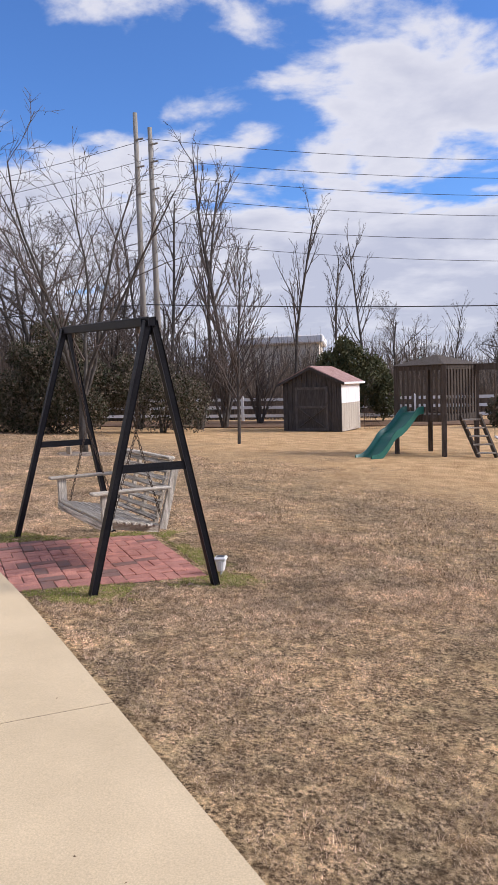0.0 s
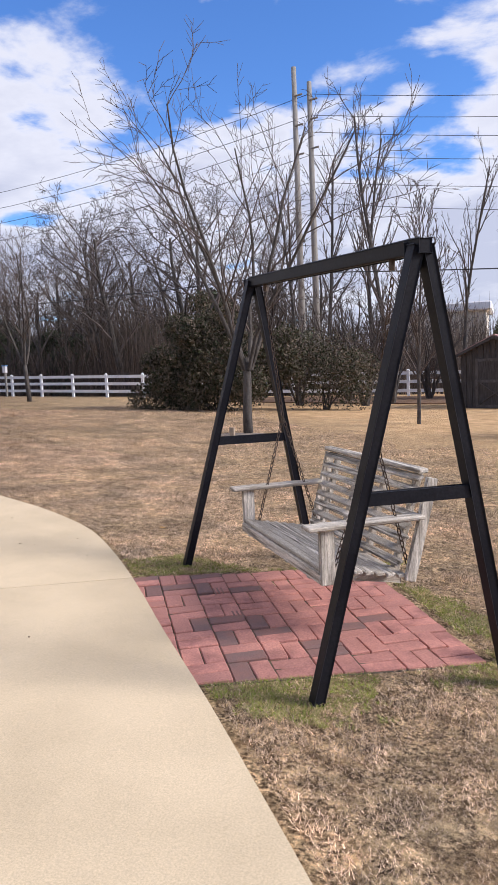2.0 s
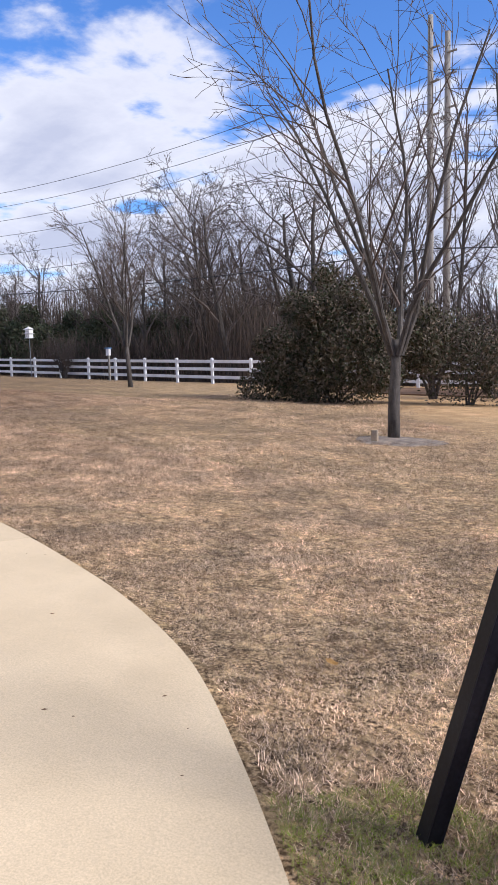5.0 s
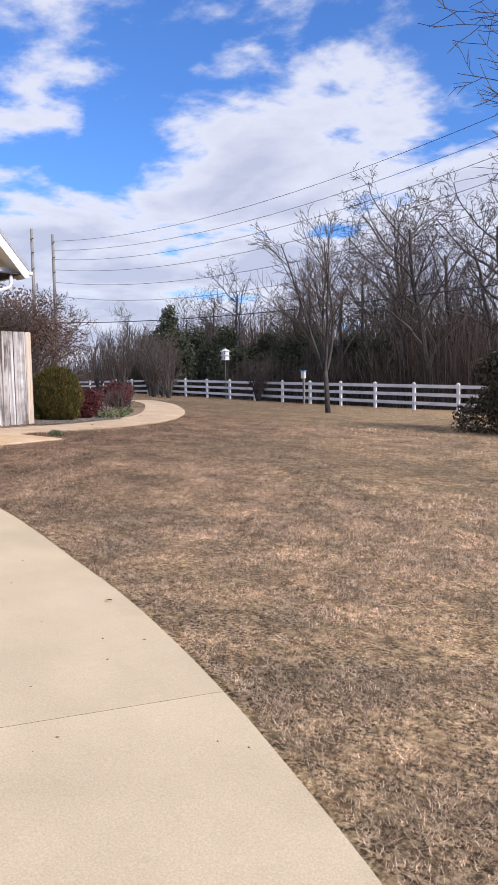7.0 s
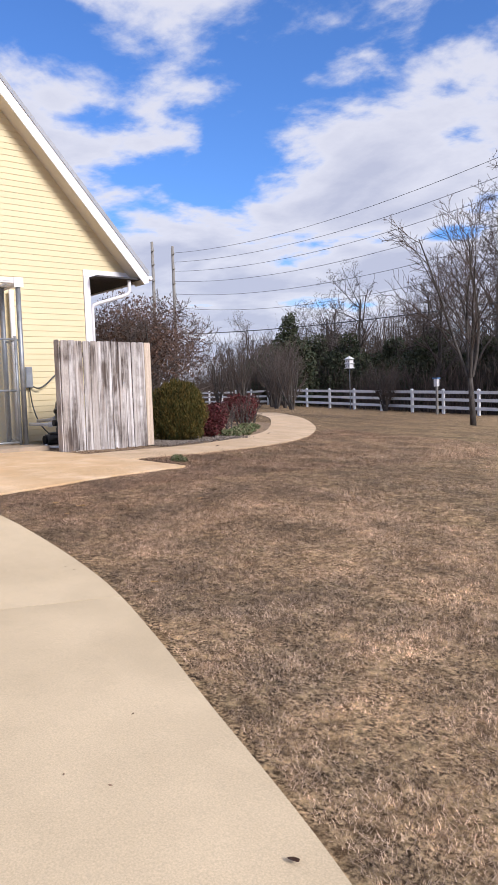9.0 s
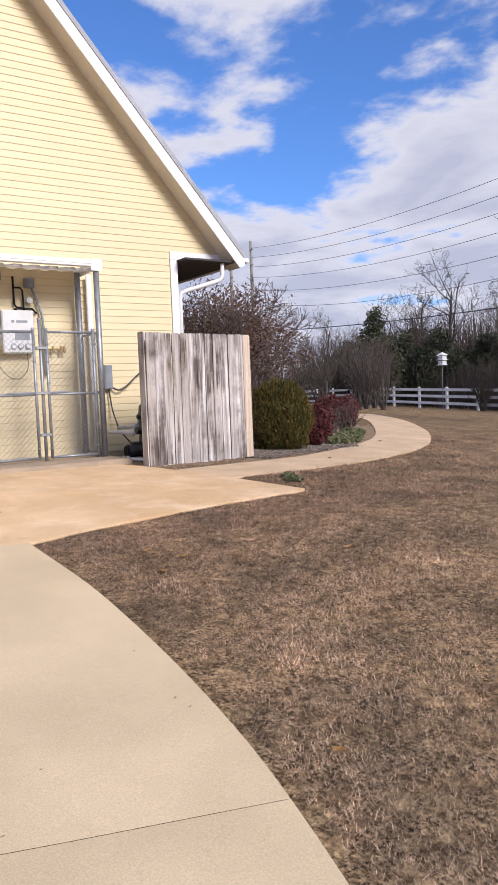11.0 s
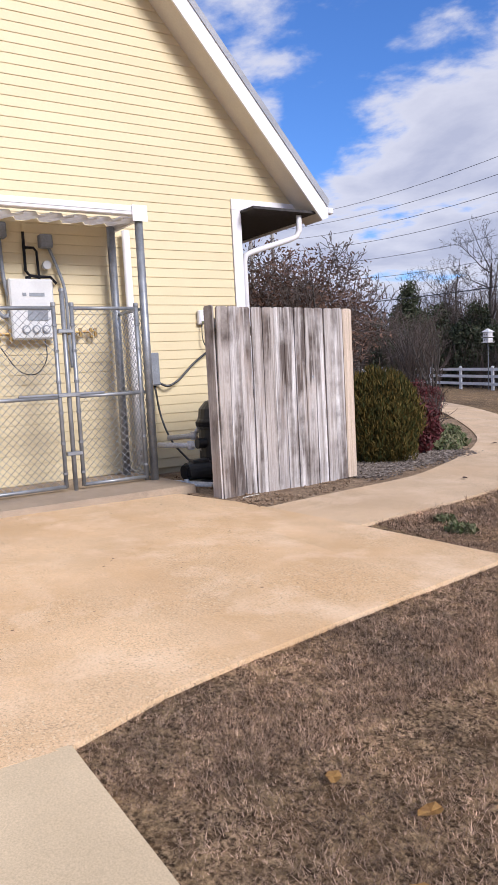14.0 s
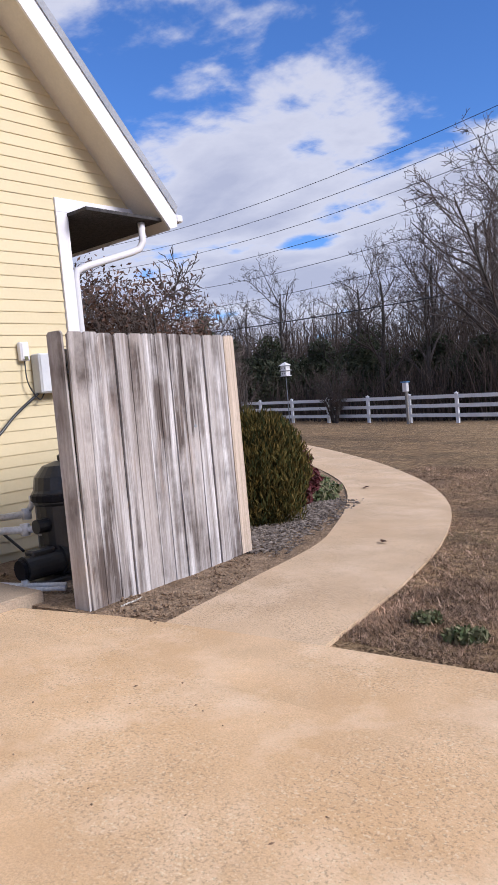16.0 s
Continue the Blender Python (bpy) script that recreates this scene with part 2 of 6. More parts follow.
PADCON = stained_concrete("stained_tan_concrete", (0.71, 0.49, 0.285), (0.55, 0.335, 0.155), (0.80, 0.60, 0.40), 0.5)
PATHCON = stained_concrete("weathered_path_concrete", (0.66, 0.475, 0.295), (0.50, 0.34, 0.20), (0.72, 0.545, 0.37), 0.6)
SLABCON = mat("grey_brown_concrete", (0.40, 0.31, 0.22), (0.30, 0.235, 0.17), 1.8, 100, 0.9, 0.3, spread=0.24, bump_dist=0.003)
# soil darkened to carry the shadow in the gap beside the walk
SHADESOIL = mat("shaded_edge_soil", (0.05, 0.036, 0.025), (0.09, 0.065, 0.045), 9, 90, 0.95, 0.3)
JOINT = mat("joint_dirt", (0.07, 0.05, 0.035), (0.13, 0.10, 0.06), 9, 90, 0.95, 0.3)
SOIL = mat("bare_soil", (0.24, 0.16, 0.095), (0.40, 0.28, 0.175), 5, 45, 0.95, 1.0, spread=0.4, bump_dist=0.05)
MULCH = mat("grey_bark_mulch", (0.15, 0.12, 0.10), (0.34, 0.28, 0.22), 6, 70, 0.95, 0.9, bump_dist=0.03)
CHIPS = mat("shredded_bark", (0.075, 0.057, 0.046), (0.14, 0.112, 0.092), 6, 60, 0.95, 0, c3=(0.27, 0.225, 0.185), island=True, spread=0.2)
CLODS = mat("soil_crumb", (0.12, 0.078, 0.047), (0.20, 0.13, 0.08), 6, 60, 0.95, 0, c3=(0.30, 0.21, 0.135), island=True)
LITTER = mat("leaf_litter", (0.12, 0.065, 0.035), (0.20, 0.12, 0.07), 2, 40, 0.95, 0.9, bump_dist=0.03)
BRICK = mat("clay_paver", (0.54, 0.24, 0.185), (0.31, 0.135, 0.11), 7, 110, 0.85, 0.6, c3=(0.40, 0.185, 0.145), spread=0.24, bump_dist=0.003)
BRICK_DARK = mat("darkened_paver", (0.19, 0.115, 0.10), (0.25, 0.125, 0.10), 7, 120, 0.85, 0.35, spread=0.18, bump_dist=0.003)
BLACK = mat("black_painted_steel", (0.006, 0.006, 0.009), (0.012, 0.012, 0.015), 5, 80, 0.5, 0.1, spread=0.3, bump_dist=0.001, spec=0.15)
GREYWOOD, GREYWOOD_ACROSS, GREYWOOD_UP = (mat("weathered_grey_wood_" + k, (0.12, 0.097, 0.073), (0.70, 0.63, 0.535), 4, 50, 0.9, 0.7, stretch=g, c3=(0.38, 0.33, 0.27), spread=0.5, bump_dist=0.005)
                                         for k, g in (("long", (0.7, 14, 14)), ("across", (14, 0.7, 14)), ("upright", (14, 14, 0.7))))
CHAIN = mat("rusty_chain", (0.07, 0.045, 0.03), (0.12, 0.09, 0.07), 20, 90, 0.6, 0.2, metal=0.6)
VINYL = mat("yellow_vinyl_siding", (0.67, 0.565, 0.345), (0.63, 0.525, 0.315), 0.6, 40, 0.5, 0.04, spread=0.02, bump_dist=0.001)
WHITE = mat("white_trim", (0.80, 0.78, 0.77), (0.72, 0.70, 0.70), 2, 40, 0.5, 0.05, spread=0.03, bump_dist=0.001)
SOFFIT = mat("beige_soffit", (0.66, 0.60, 0.50), (0.60, 0.54, 0.45), 2, 40, 0.6, 0.05, spread=0.04)
ROOF = mat("grey_roofing", (0.36, 0.37, 0.39), (0.28, 0.29, 0.31), 2, 60, 0.6, 0.3)
GALV = mat("galvanised_steel", (0.33, 0.34, 0.35), (0.24, 0.25, 0.26), 8, 120, 0.45, 0.1, metal=0.55, bump_dist=0.001)
GREYBOX = mat("light_grey_enclosure", (0.62, 0.62, 0.60), (0.55, 0.55, 0.54), 4, 60, 0.5, 0.05, spread=0.04)
DARKBOX = mat("grey_electrical_box", (0.24, 0.26, 0.28), (0.19, 0.20, 0.22), 4, 60, 0.5, 0.05)
PLASTIC = mat("black_plastic", (0.015, 0.016, 0.018), (0.03, 0.03, 0.03), 4, 60, 0.35, 0.05, spec=0.5)
PVC = mat("white_pvc", (0.74, 0.73, 0.70), (0.62, 0.60, 0.56), 5, 50, 0.4, 0.05)
BRASS = mat("brass", (0.45, 0.30, 0.10), (0.35, 0.22, 0.08), 9, 50, 0.4, 0.05, metal=0.8)
FENCEWHITE = mat("white_vinyl_fence", (0.80, 0.80, 0.80), (0.68, 0.68, 0.68), 1.5, 20, 0.5, 0.03, spread=0.05)
# shed boards; on the eave soffit this dark colour stands in for shade
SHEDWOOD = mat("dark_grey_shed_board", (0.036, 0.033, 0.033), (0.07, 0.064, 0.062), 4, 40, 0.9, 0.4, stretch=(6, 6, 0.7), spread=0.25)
SHEDROOF = mat("brown_shingle", (0.27, 0.155, 0.135), (0.36, 0.225, 0.20), 5, 50, 0.9, 0.5)
PLAYWOOD = mat("dark_play_timber", (0.055, 0.043, 0.035), (0.10, 0.08, 0.066), 4, 50, 0.9, 0.4, stretch=(6, 6, 0.8), spread=0.25)
SLIDE = mat("green_slide_plastic", (0.009, 0.10, 0.078), (0.014, 0.13, 0.10), 3, 40, 0.35, 0.03, spread=0.05, spec=0.5)
BARK = mat("grey_brown_bark", (0.046, 0.039, 0.034), (0.10, 0.088, 0.078), 6, 60, 0.95, 0.6, stretch=(3, 3, 0.7), spread=0.3, bump_dist=0.01)
TWIG = mat("bare_twig", (0.065, 0.05, 0.042), (0.11, 0.085, 0.072), 1.0, 20, 0.95, 0, spread=0.2)
FARTWIG = mat("far_bare_twig", (0.068, 0.055, 0.048), (0.12, 0.098, 0.086), 0.3, 6, 0.95, 0, spread=0.25)
BRUSH = mat("winter_brush", (0.034, 0.027, 0.023), (0.075, 0.058, 0.047), 0.2, 4, 0.95, 0, c3=(0.165, 0.125, 0.098), island=True, spread=0.2)
LEAF = mat("dark_evergreen_leaf", (0.026, 0.033, 0.018), (0.055, 0.06, 0.034), 1.2, 20, 0.9, 0, c3=(0.19, 0.15, 0.115), island=True, spec=0.08)
YEW = mat("olive_shrub_leaf", (0.022, 0.03, 0.012), (0.05, 0.056, 0.018), 2.0, 20, 0.9, 0, c3=(0.155, 0.105, 0.03), island=True, spec=0.08)
CEDAR = mat("cedar_foliage", (0.035, 0.05, 0.022), (0.07, 0.08, 0.035), 1.0, 10, 0.8, 0, c3=(0.12, 0.11, 0.05), island=True)
PINE = mat("far_pine_foliage", (0.03, 0.042, 0.022), (0.05, 0.065, 0.035), 0.6, 8, 0.8, 0, c3=(0.08, 0.08, 0.045), island=True)
DEADLEAF = mat("dried_brown_leaf", (0.06, 0.03, 0.022), (0.11, 0.06, 0.042), 3, 20, 0.8, 0, c3=(0.16, 0.095, 0.065), island=True)
REDLEAF = mat("burgundy_leaf", (0.10, 0.018, 0.022), (0.15, 0.03, 0.03), 3, 20, 0.7, 0, c3=(0.06, 0.025, 0.02), island=True)
GREENLEAF = mat("pale_green_groundcover", (0.07, 0.10, 0.035), (0.12, 0.14, 0.06), 3, 20, 0.8, 0, c3=(0.20, 0.18, 0.10), island=True)
POLE = mat("utility_pole_wood", (0.20, 0.185, 0.165), (0.30, 0.28, 0.25), 3, 30, 0.9, 0.3, stretch=(5, 5, 0.5), spread=0.2)
WIRE = mat("black_cable", (0.03, 0.03, 0.035), (0.05, 0.05, 0.055), 1, 5, 0.6, 0)
BLUE = mat("blue_plastic", (0.10, 0.22, 0.42), (0.13, 0.26, 0.46), 4, 30, 0.5, 0)


def panel_wood():
    """Weathered cedar picket: silver faces, long soft grain, brown-black rain stains, darker damp foot, knots."""
    m = mat("weathered_picket", (0.30, 0.262, 0.236), (0.73, 0.695, 0.665), 2.2, 60, 0.85, 0.45, stretch=(8, 8, 0.35), c3=(0.44, 0.39, 0.35), spread=0.18, bump_dist=0.004)
    n, l = m.node_tree.nodes, m.node_tree.links
    b = n["Principled BSDF"]
    colour = b.inputs["Base Color"].links[0].from_socket
    geo = n.new("ShaderNodeNewGeometry")

    def streak(scale, stretch, lo, hi, top=1.0):
        mp = n.new("ShaderNodeMapping"); l.new(geo.outputs["Position"], mp.inputs[0]); mp.inputs["Scale"].default_value = stretch
        t = n.new("ShaderNodeTexNoise"); l.new(mp.outputs[0], t.inputs["Vector"])
        t.inputs["Scale"].default_value, t.inputs["Detail"].default_value, t.inputs["Roughness"].default_value = scale, 7.0, 0.6
        r = n.new("ShaderNodeMapRange"); l.new(t.outputs[0], r.inputs[0]); r.inputs[1].default_value, r.inputs[2].default_value = lo, hi
        r.inputs[4].default_value = top
        return r.outputs[0]

    def product(a, c):
        k = n.new("ShaderNodeMath"); k.operation = "MULTIPLY"; l.new(a, k.inputs[0]); l.new(c, k.inputs[1])
        return k.outputs[0]

    def over(fac, c):
        x = n.new("ShaderNodeMix"); x.data_type = "RGBA"; l.new(fac, x.inputs[0]); l.new(colour, x.inputs[6]); x.inputs[7].default_value = (*c, 1)
        return x.outputs[2]
    colour = over(product(streak(2.0, (1, 7.0, 0.40), 0.43, 0.55), streak(1.7, (1, 1, 0.9), 0.38, 0.58, 0.95)), (0.07, 0.05, 0.04))
    colour = over(streak(3.0, (1, 22.0, 0.30), 0.50, 0.66, 0.6), (0.20, 0.155, 0.13))
    colour = over(streak(1.3, (1, 3.0, 1.0), 0.56, 0.72, 0.45), (0.44, 0.32, 0.24))
    l.new(colour, b.inputs["Base Color"])
    return m


PICKET = panel_wood()
TANBOARD = mat("tan_end_picket", (0.44, 0.34, 0.25), (0.62, 0.51, 0.40), 3, 55, 0.85, 0.4, stretch=(20, 20, 0.4), spread=0.25, bump_dist=0.004)


# ---- mesh helpers ----
def link(name, bm_or_data, material, parent=None, label="", smooth=False):
    if isinstance(bm_or_data, bmesh.types.BMesh):
        me = bpy.data.meshes.new(name)
        bmesh.ops.recalc_face_normals(bm_or_data, faces=bm_or_data.faces)
        bm_or_data.to_mesh(me); bm_or_data.free()
    else:
        me = bm_or_data
    if not me.materials:
        me.materials.append(material)
    if smooth:
        me.shade_smooth()
    ob = new(name, me)
    if parent is not None:
        ob.parent = parent
    if label:
        ob["label"] = label
    return ob


part = link


def thing(name, label, category, group="", kind="", at=(0, 0, 0), rz=0.0):
    ob = new(name)
    ob.empty_display_size = 0.1
    ob.location, ob.rotation_euler = at, (0, 0, rz)
    return tagged(ob, label, category, group, kind)


def box(bm, lo, hi, bevel=0.0):
    r = bmesh.ops.create_cube(bm, size=1.0)
    s, c = Vector(hi) - Vector(lo), (Vector(hi) + Vector(lo)) / 2
    for v in r["verts"]:
        v.co = Vector((v.co.x * s.x, v.co.y * s.y, v.co.z * s.z)) + c
    if bevel:
        es = list({e for v in r["verts"] for e in v.link_edges})
        bmesh.ops.bevel(bm, geom=es, offset=bevel, segments=1, affect="EDGES")
    return bm


def boxm(lo, hi, bevel=0.0):
    return box(bmesh.new(), lo, hi, bevel)


def beam(bm, p, q, w, h, up=(0, 0, 1), bevel=0.004):
    """A squared bar from p to q."""
    p, q = Vector(p), Vector(q)
    d = q - p
    z = d.normalized()
    x = Vector(up).cross(z)
    x = x.normalized() if x.length > 1e-4 else Vector((1, 0, 0))
    y = z.cross(x)
    m = Matrix((x, y, z)).transposed().to_4x4()
    r = bmesh.ops.create_cube(bm, size=1.0)
    for v in r["verts"]:
        v.co = m @ Vector((v.co.x * w, v.co.y * h, v.co.z * d.length)) + (p + q) / 2
    if bevel:
        es = list({e for v in r["verts"] for e in v.link_edges})
        bmesh.ops.bevel(bm, geom=es, offset=bevel, segments=1, affect="EDGES")
    return bm


def tube(bm, pts, r, seg=8, r_end=None, caps=True):
    """A round bar along pts."""
    pts = [Vector(p) for p in pts]
    rings = []
    prev = None
    for i, p in enumerate(pts):
        d = (pts[min(i + 1, len(pts) - 1)] - pts[max(i - 1, 0)]).normalized()
        if prev is None:
            prev = d.cross(Vector((0, 0, 1)) if abs(d.z) < 0.9 else Vector((1, 0, 0))).normalized()
        x = (prev - d * prev.dot(d)).normalized()
        y = d.cross(x)
        prev = x
        rr = r if r_end is None else r + (r_end - r) * i / max(1, len(pts) - 1)
        rings.append([bm.verts.new(p + x * rr * math.cos(2 * math.pi * k / seg) + y * rr * math.sin(2 * math.pi * k / seg)) for k in range(seg)])
    for a, b in zip(rings, rings[1:]):
        for k in range(seg):
            bm.faces.new((a[k], a[(k + 1) % seg], b[(k + 1) % seg], b[k]))
    if caps:
        bm.faces.new(rings[0][::-1]); bm.faces.new(rings[-1])
    return bm


def lathe(bm, profile, centre, seg=20):
    """A turned body from (radius, z) pairs."""
    rings = [[bm.verts.new((centre[0] + r * math.cos(2 * math.pi * k / seg), centre[1] + r * math.sin(2 * math.pi * k / seg), centre[2] + z)) for k in range(seg)] for r, z in profile]
    for a, b in zip(rings, rings[1:]):
        for k in range(seg):
            bm.faces.new((a[k], a[(k + 1) % seg], b[(k + 1) % seg], b[k]))
    bm.faces.new(rings[0][::-1]); bm.faces.new(rings[-1])
    return bm


def prism(bm, outline, z0, z1):
    """An upright prism over an outline of (x, y); z0 and z1 may be functions of x, y."""
    lo = [bm.verts.new((x, y, z0(x, y) if callable(z0) else z0)) for x, y in outline]
    hi = [bm.verts.new((x, y, z1(x, y) if callable(z1) else z1)) for x, y in outline]
    bm.faces.new(hi); bm.faces.new(lo[::-1])
    for i in range(len(lo)):
        j = (i + 1) % len(lo)
        bm.faces.new((lo[i], lo[j], hi[j], hi[i]))
    return bm


def from_arrays(name, verts, faces):
    me = bpy.data.meshes.new(name)
    me.from_pydata(verts, [], faces)
    me.update()
    return me


# ---- the ground ----
def ground_z(x, y):
    """The lawn falls gently from the house to the back fence."""
    x, y = min(max(x, -46.0), 14.0), min(max(y, -12.0), 44.0)
    g = -0.633365 - 0.064191 * x - 0.011691 * y + 0.000406 * x * x + 0.00138 * x * y - 0.000073 * y * y
    g += 0.10 * math.tanh((y - 11.3) / 1.2) * math.exp(-((y - 11.3) / 4) ** 2 - ((x + 11.3) / 3.2) ** 2)
    k = 0.06
    return -k * math.log(math.exp(-g / k) + math.exp(-0.06 / k))


def spaced(lo, hi, a, b, step, growth=1.18):
    """Even steps from a to b, then ever longer ones out to lo and hi."""
    v = [a + step * i for i in range(int(round((b - a) / step)) + 1)]
    s = step
    while v[-1] < hi:
        s *= growth; v.append(v[-1] + s)
    s = step
    while v[0] > lo:
        s *= growth; v.insert(0, v[0] - s)
    return v


def build_ground():
    xs, ys = spaced(-900, 900, -26, 8, 0.4), spaced(-700, 900, -4, 36, 0.4)
    w = len(xs)
    rough = lambda x, y: 0.008 * noise.noise((x * 1.7, y * 1.7, 0)) + 0.012 * noise.noise((x * 0.3, y * 0.3, 4))
    verts = [(x, y, ground_z(x, y) - 0.010 + (rough(x, y) if -30 < x < 12 and -6 < y < 40 else 0)) for y in ys for x in xs]
    faces = [(j * w + i, j * w + i + 1, (j + 1) * w + i + 1, (j + 1) * w + i) for j in range(len(ys) - 1) for i in range(w - 1)]
    ob = link("ground", from_arrays("ground", verts, faces), LAWN, smooth=True)
    return tagged(ob, "dormant straw-brown lawn with worn sandy stretch", "lawn", kind="structure")


build_ground()


def smooth_line(pts, n=6):
    """A Catmull-Rom line through a few plan points."""
    out = []
    p = [Vector((2 * pts[0][0] - pts[1][0], 2 * pts[0][1] - pts[1][1]))] + [Vector(q) for q in pts] + [Vector((2 * pts[-1][0] - pts[-2][0], 2 * pts[-1][1] - pts[-2][1]))]
    for i in range(1, len(p) - 2):
        for k in range(n):
            t = k / n
            a, b, c, d = p[i - 1], p[i], p[i + 1], p[i + 2]
            out.append(0.5 * ((2 * b) + (c - a) * t + (2 * a - 5 * b + 4 * c - d) * t * t + (3 * b - a - 3 * c + d) * t ** 3))
    out.append(p[-2])
    return out


def ribbon(left, right, lift, depth, cross=4):
    """A slab between two plan lines of equal length that follows the ground."""
    bm = bmesh.new()
    n = len(left)
    top = [[bm.verts.new((*(l.lerp(r, k / cross)), 0)) for k in range(cross + 1)] for l, r in zip(left, right)]
    for row in top:
        for v in row:
            v.co.z = ground_z(v.co.x, v.co.y) + lift
    low = [[bm.verts.new(v.co - Vector((0, 0, depth))) for v in (row[0], row[-1])] for row in top]
    for i in range(n - 1):
        for k in range(cross):
            bm.faces.new((top[i][k], top[i][k + 1], top[i + 1][k + 1], top[i + 1][k]))
        bm.faces.new((top[i][0], top[i + 1][0], low[i + 1][0], low[i][0]))
        bm.faces.new((top[i][-1], low[i][1], low[i + 1][1], top[i + 1][-1]))
    for i in (0, n - 1):
        bm.faces.new([*top[i], low[i][1], low[i][0]])
    return bm


# the walk from the lawn to the pad: its lawn side, and where its panels are jointed
EDGE = smooth_line([(2.6, -0.35), (1.6, 1.02), (0.62, 2.34), (-0.2, 3.43), (-0.8, 4.23), (-1.31, 4.90), (-1.82, 5.54), (-2.3, 6.16), (-2.76, 6.72), (-3.23, 7.23), (-3.6, 7.54), (-4.16, 7.90),
                    (-4.77, 8.21), (-5.31, 8.46), (-5.9, 8.70), (-6.57, 8.94), (-7.45, 9.20), (-8.20, 9.43), (-8.95, 9.64), (-9.57, 9.77), (-10.45, 9.89), (-11.5, 9.97), (-12.70, 9.96)], 8)


def offset(line, d):
    out = []
    for i, p in enumerate(line):
        t = (line[min(i + 1, len(line) - 1)] - line[max(i - 1, 0)]).normalized()
        out.append(p + Vector((-t.y, t.x)) * d)
    return out


INNER = offset(EDGE, 2.7)


def nearest(line, x, y):
    return min(range(len(line)), key=lambda i: (line[i].x - x) ** 2 + (line[i].y - y) ** 2)


def build_walk():
    cuts = [0] + [nearest(EDGE, x, y) for x, y in ((-0.2, 3.43), (-2.43, 6.32), (-5.31, 8.46), (-8.98, 9.65))] + [len(EDGE) - 1]
    walk_ob = thing("pavement", "smooth tan concrete walk curving along lawn", "walkway", kind="structure")
    for a, b in zip(cuts, cuts[1:]):
        l, r = [q.copy() for q in INNER[a:b + 1]], [q.copy() for q in EDGE[a:b + 1]]
        for row in (l, r):
            row[-1] = row[-1] + (row[-2] - row[-1]).normalized() * 0.006
        part("slab", ribbon(l, r, 0.016, 0.12), CONCRETE, walk_ob)
    part("joint", ribbon(INNER, offset(EDGE, 0.01), 0.0145, 0.1), JOINT, walk_ob, "dark joints between slabs")
    # soil strip at the cut edge; its dark colour includes the gap's shadow
    part("edge_soil", ribbon(offset(EDGE, -0.001), offset(EDGE, -0.075), -0.02, 0.08, 1), SHADESOIL, walk_ob, "soil along the cut edge with gap shadow painted in")


build_walk()


def build_pad():
    outer = [Vector(q) for q in ((-12.55, 4.0), (-12.59, 6.0), (-12.63, 8.0), (-12.68, 9.94), (-12.85, 10.42), (-12.93, 10.9), (-12.99, 11.5), (-13.06, 12.2))]
    wall_side = [Vector((-16.60, q.y)) for q in outer]
    bm = ribbon(wall_side, outer, 0.016, 0.12, 10)
    tip = ribbon([Vector(q) for q in ((-16.60, 12.2), (-16.58, 12.40), (-15.85, 12.61), (-15.45, 12.69), (-14.43, 12.86))],
                 [Vector(q) for q in ((-13.06, 12.2), (-13.10, 12.47), (-13.14, 12.76), (-13.18, 12.93), (-13.24, 13.03))], 0.016, 0.12, 8)
    ob = thing("pavement_pad", "stained tan concrete pad beside the house", "concrete pad", kind="structure")
    part("pad_slab", bm, PADCON, ob)
    part("pad_slab", tip, PADCON, ob)
    right = smooth_line([(-14.44, 12.84), (-14.57, 13.5), (-14.74, 14.3), (-15.08, 15.5), (-15.65, 16.9), (-16.35, 18.1), (-17.42, 19.45), (-19.6, 21.6), (-23.4, 24.6), (-27.0, 26.7)], 6)
    left = smooth_line([(-15.46, 12.64), (-15.68, 13.7), (-15.95, 14.9), (-16.35, 15.8), (-16.80, 16.65), (-17.5, 17.75), (-18.55, 19.0), (-20.9, 21.15), (-24.0, 23.65), (-27.6, 25.7)], 6)
    p2 = thing("pavement_path", "weathered concrete garden path curving round the bed", "garden path", kind="structure")
    part("path_slab", ribbon(left, right, 0.014, 0.12), PATHCON, p2)
    inner = smooth_line([(-15.47, 12.66), (-15.69, 13.7), (-15.96, 14.9), (-16.36, 15.8), (-16.81, 16.65), (-17.51, 17.75), (-18.56, 19.0), (-20.9, 21.15)], 6)
    back = smooth_line([(-18.04, 12.28), (-18.04, 13.2), (-18.3, 14.2), (-19.4, 15.4), (-20.6, 16.6), (-21.8, 17.6), (-23.0, 18.9), (-24.5, 20.6)], 6)
    soil = ribbon(back, inner, 0.004, 0.1, 10)
    for v in soil.verts:
        v.co.z += 0.018 * noise.noise(v.co * 2.1)
    tagged(link("ground_bed", soil, SOIL), "bare brown soil and mulch of planting bed", "planting bed", kind="structure")


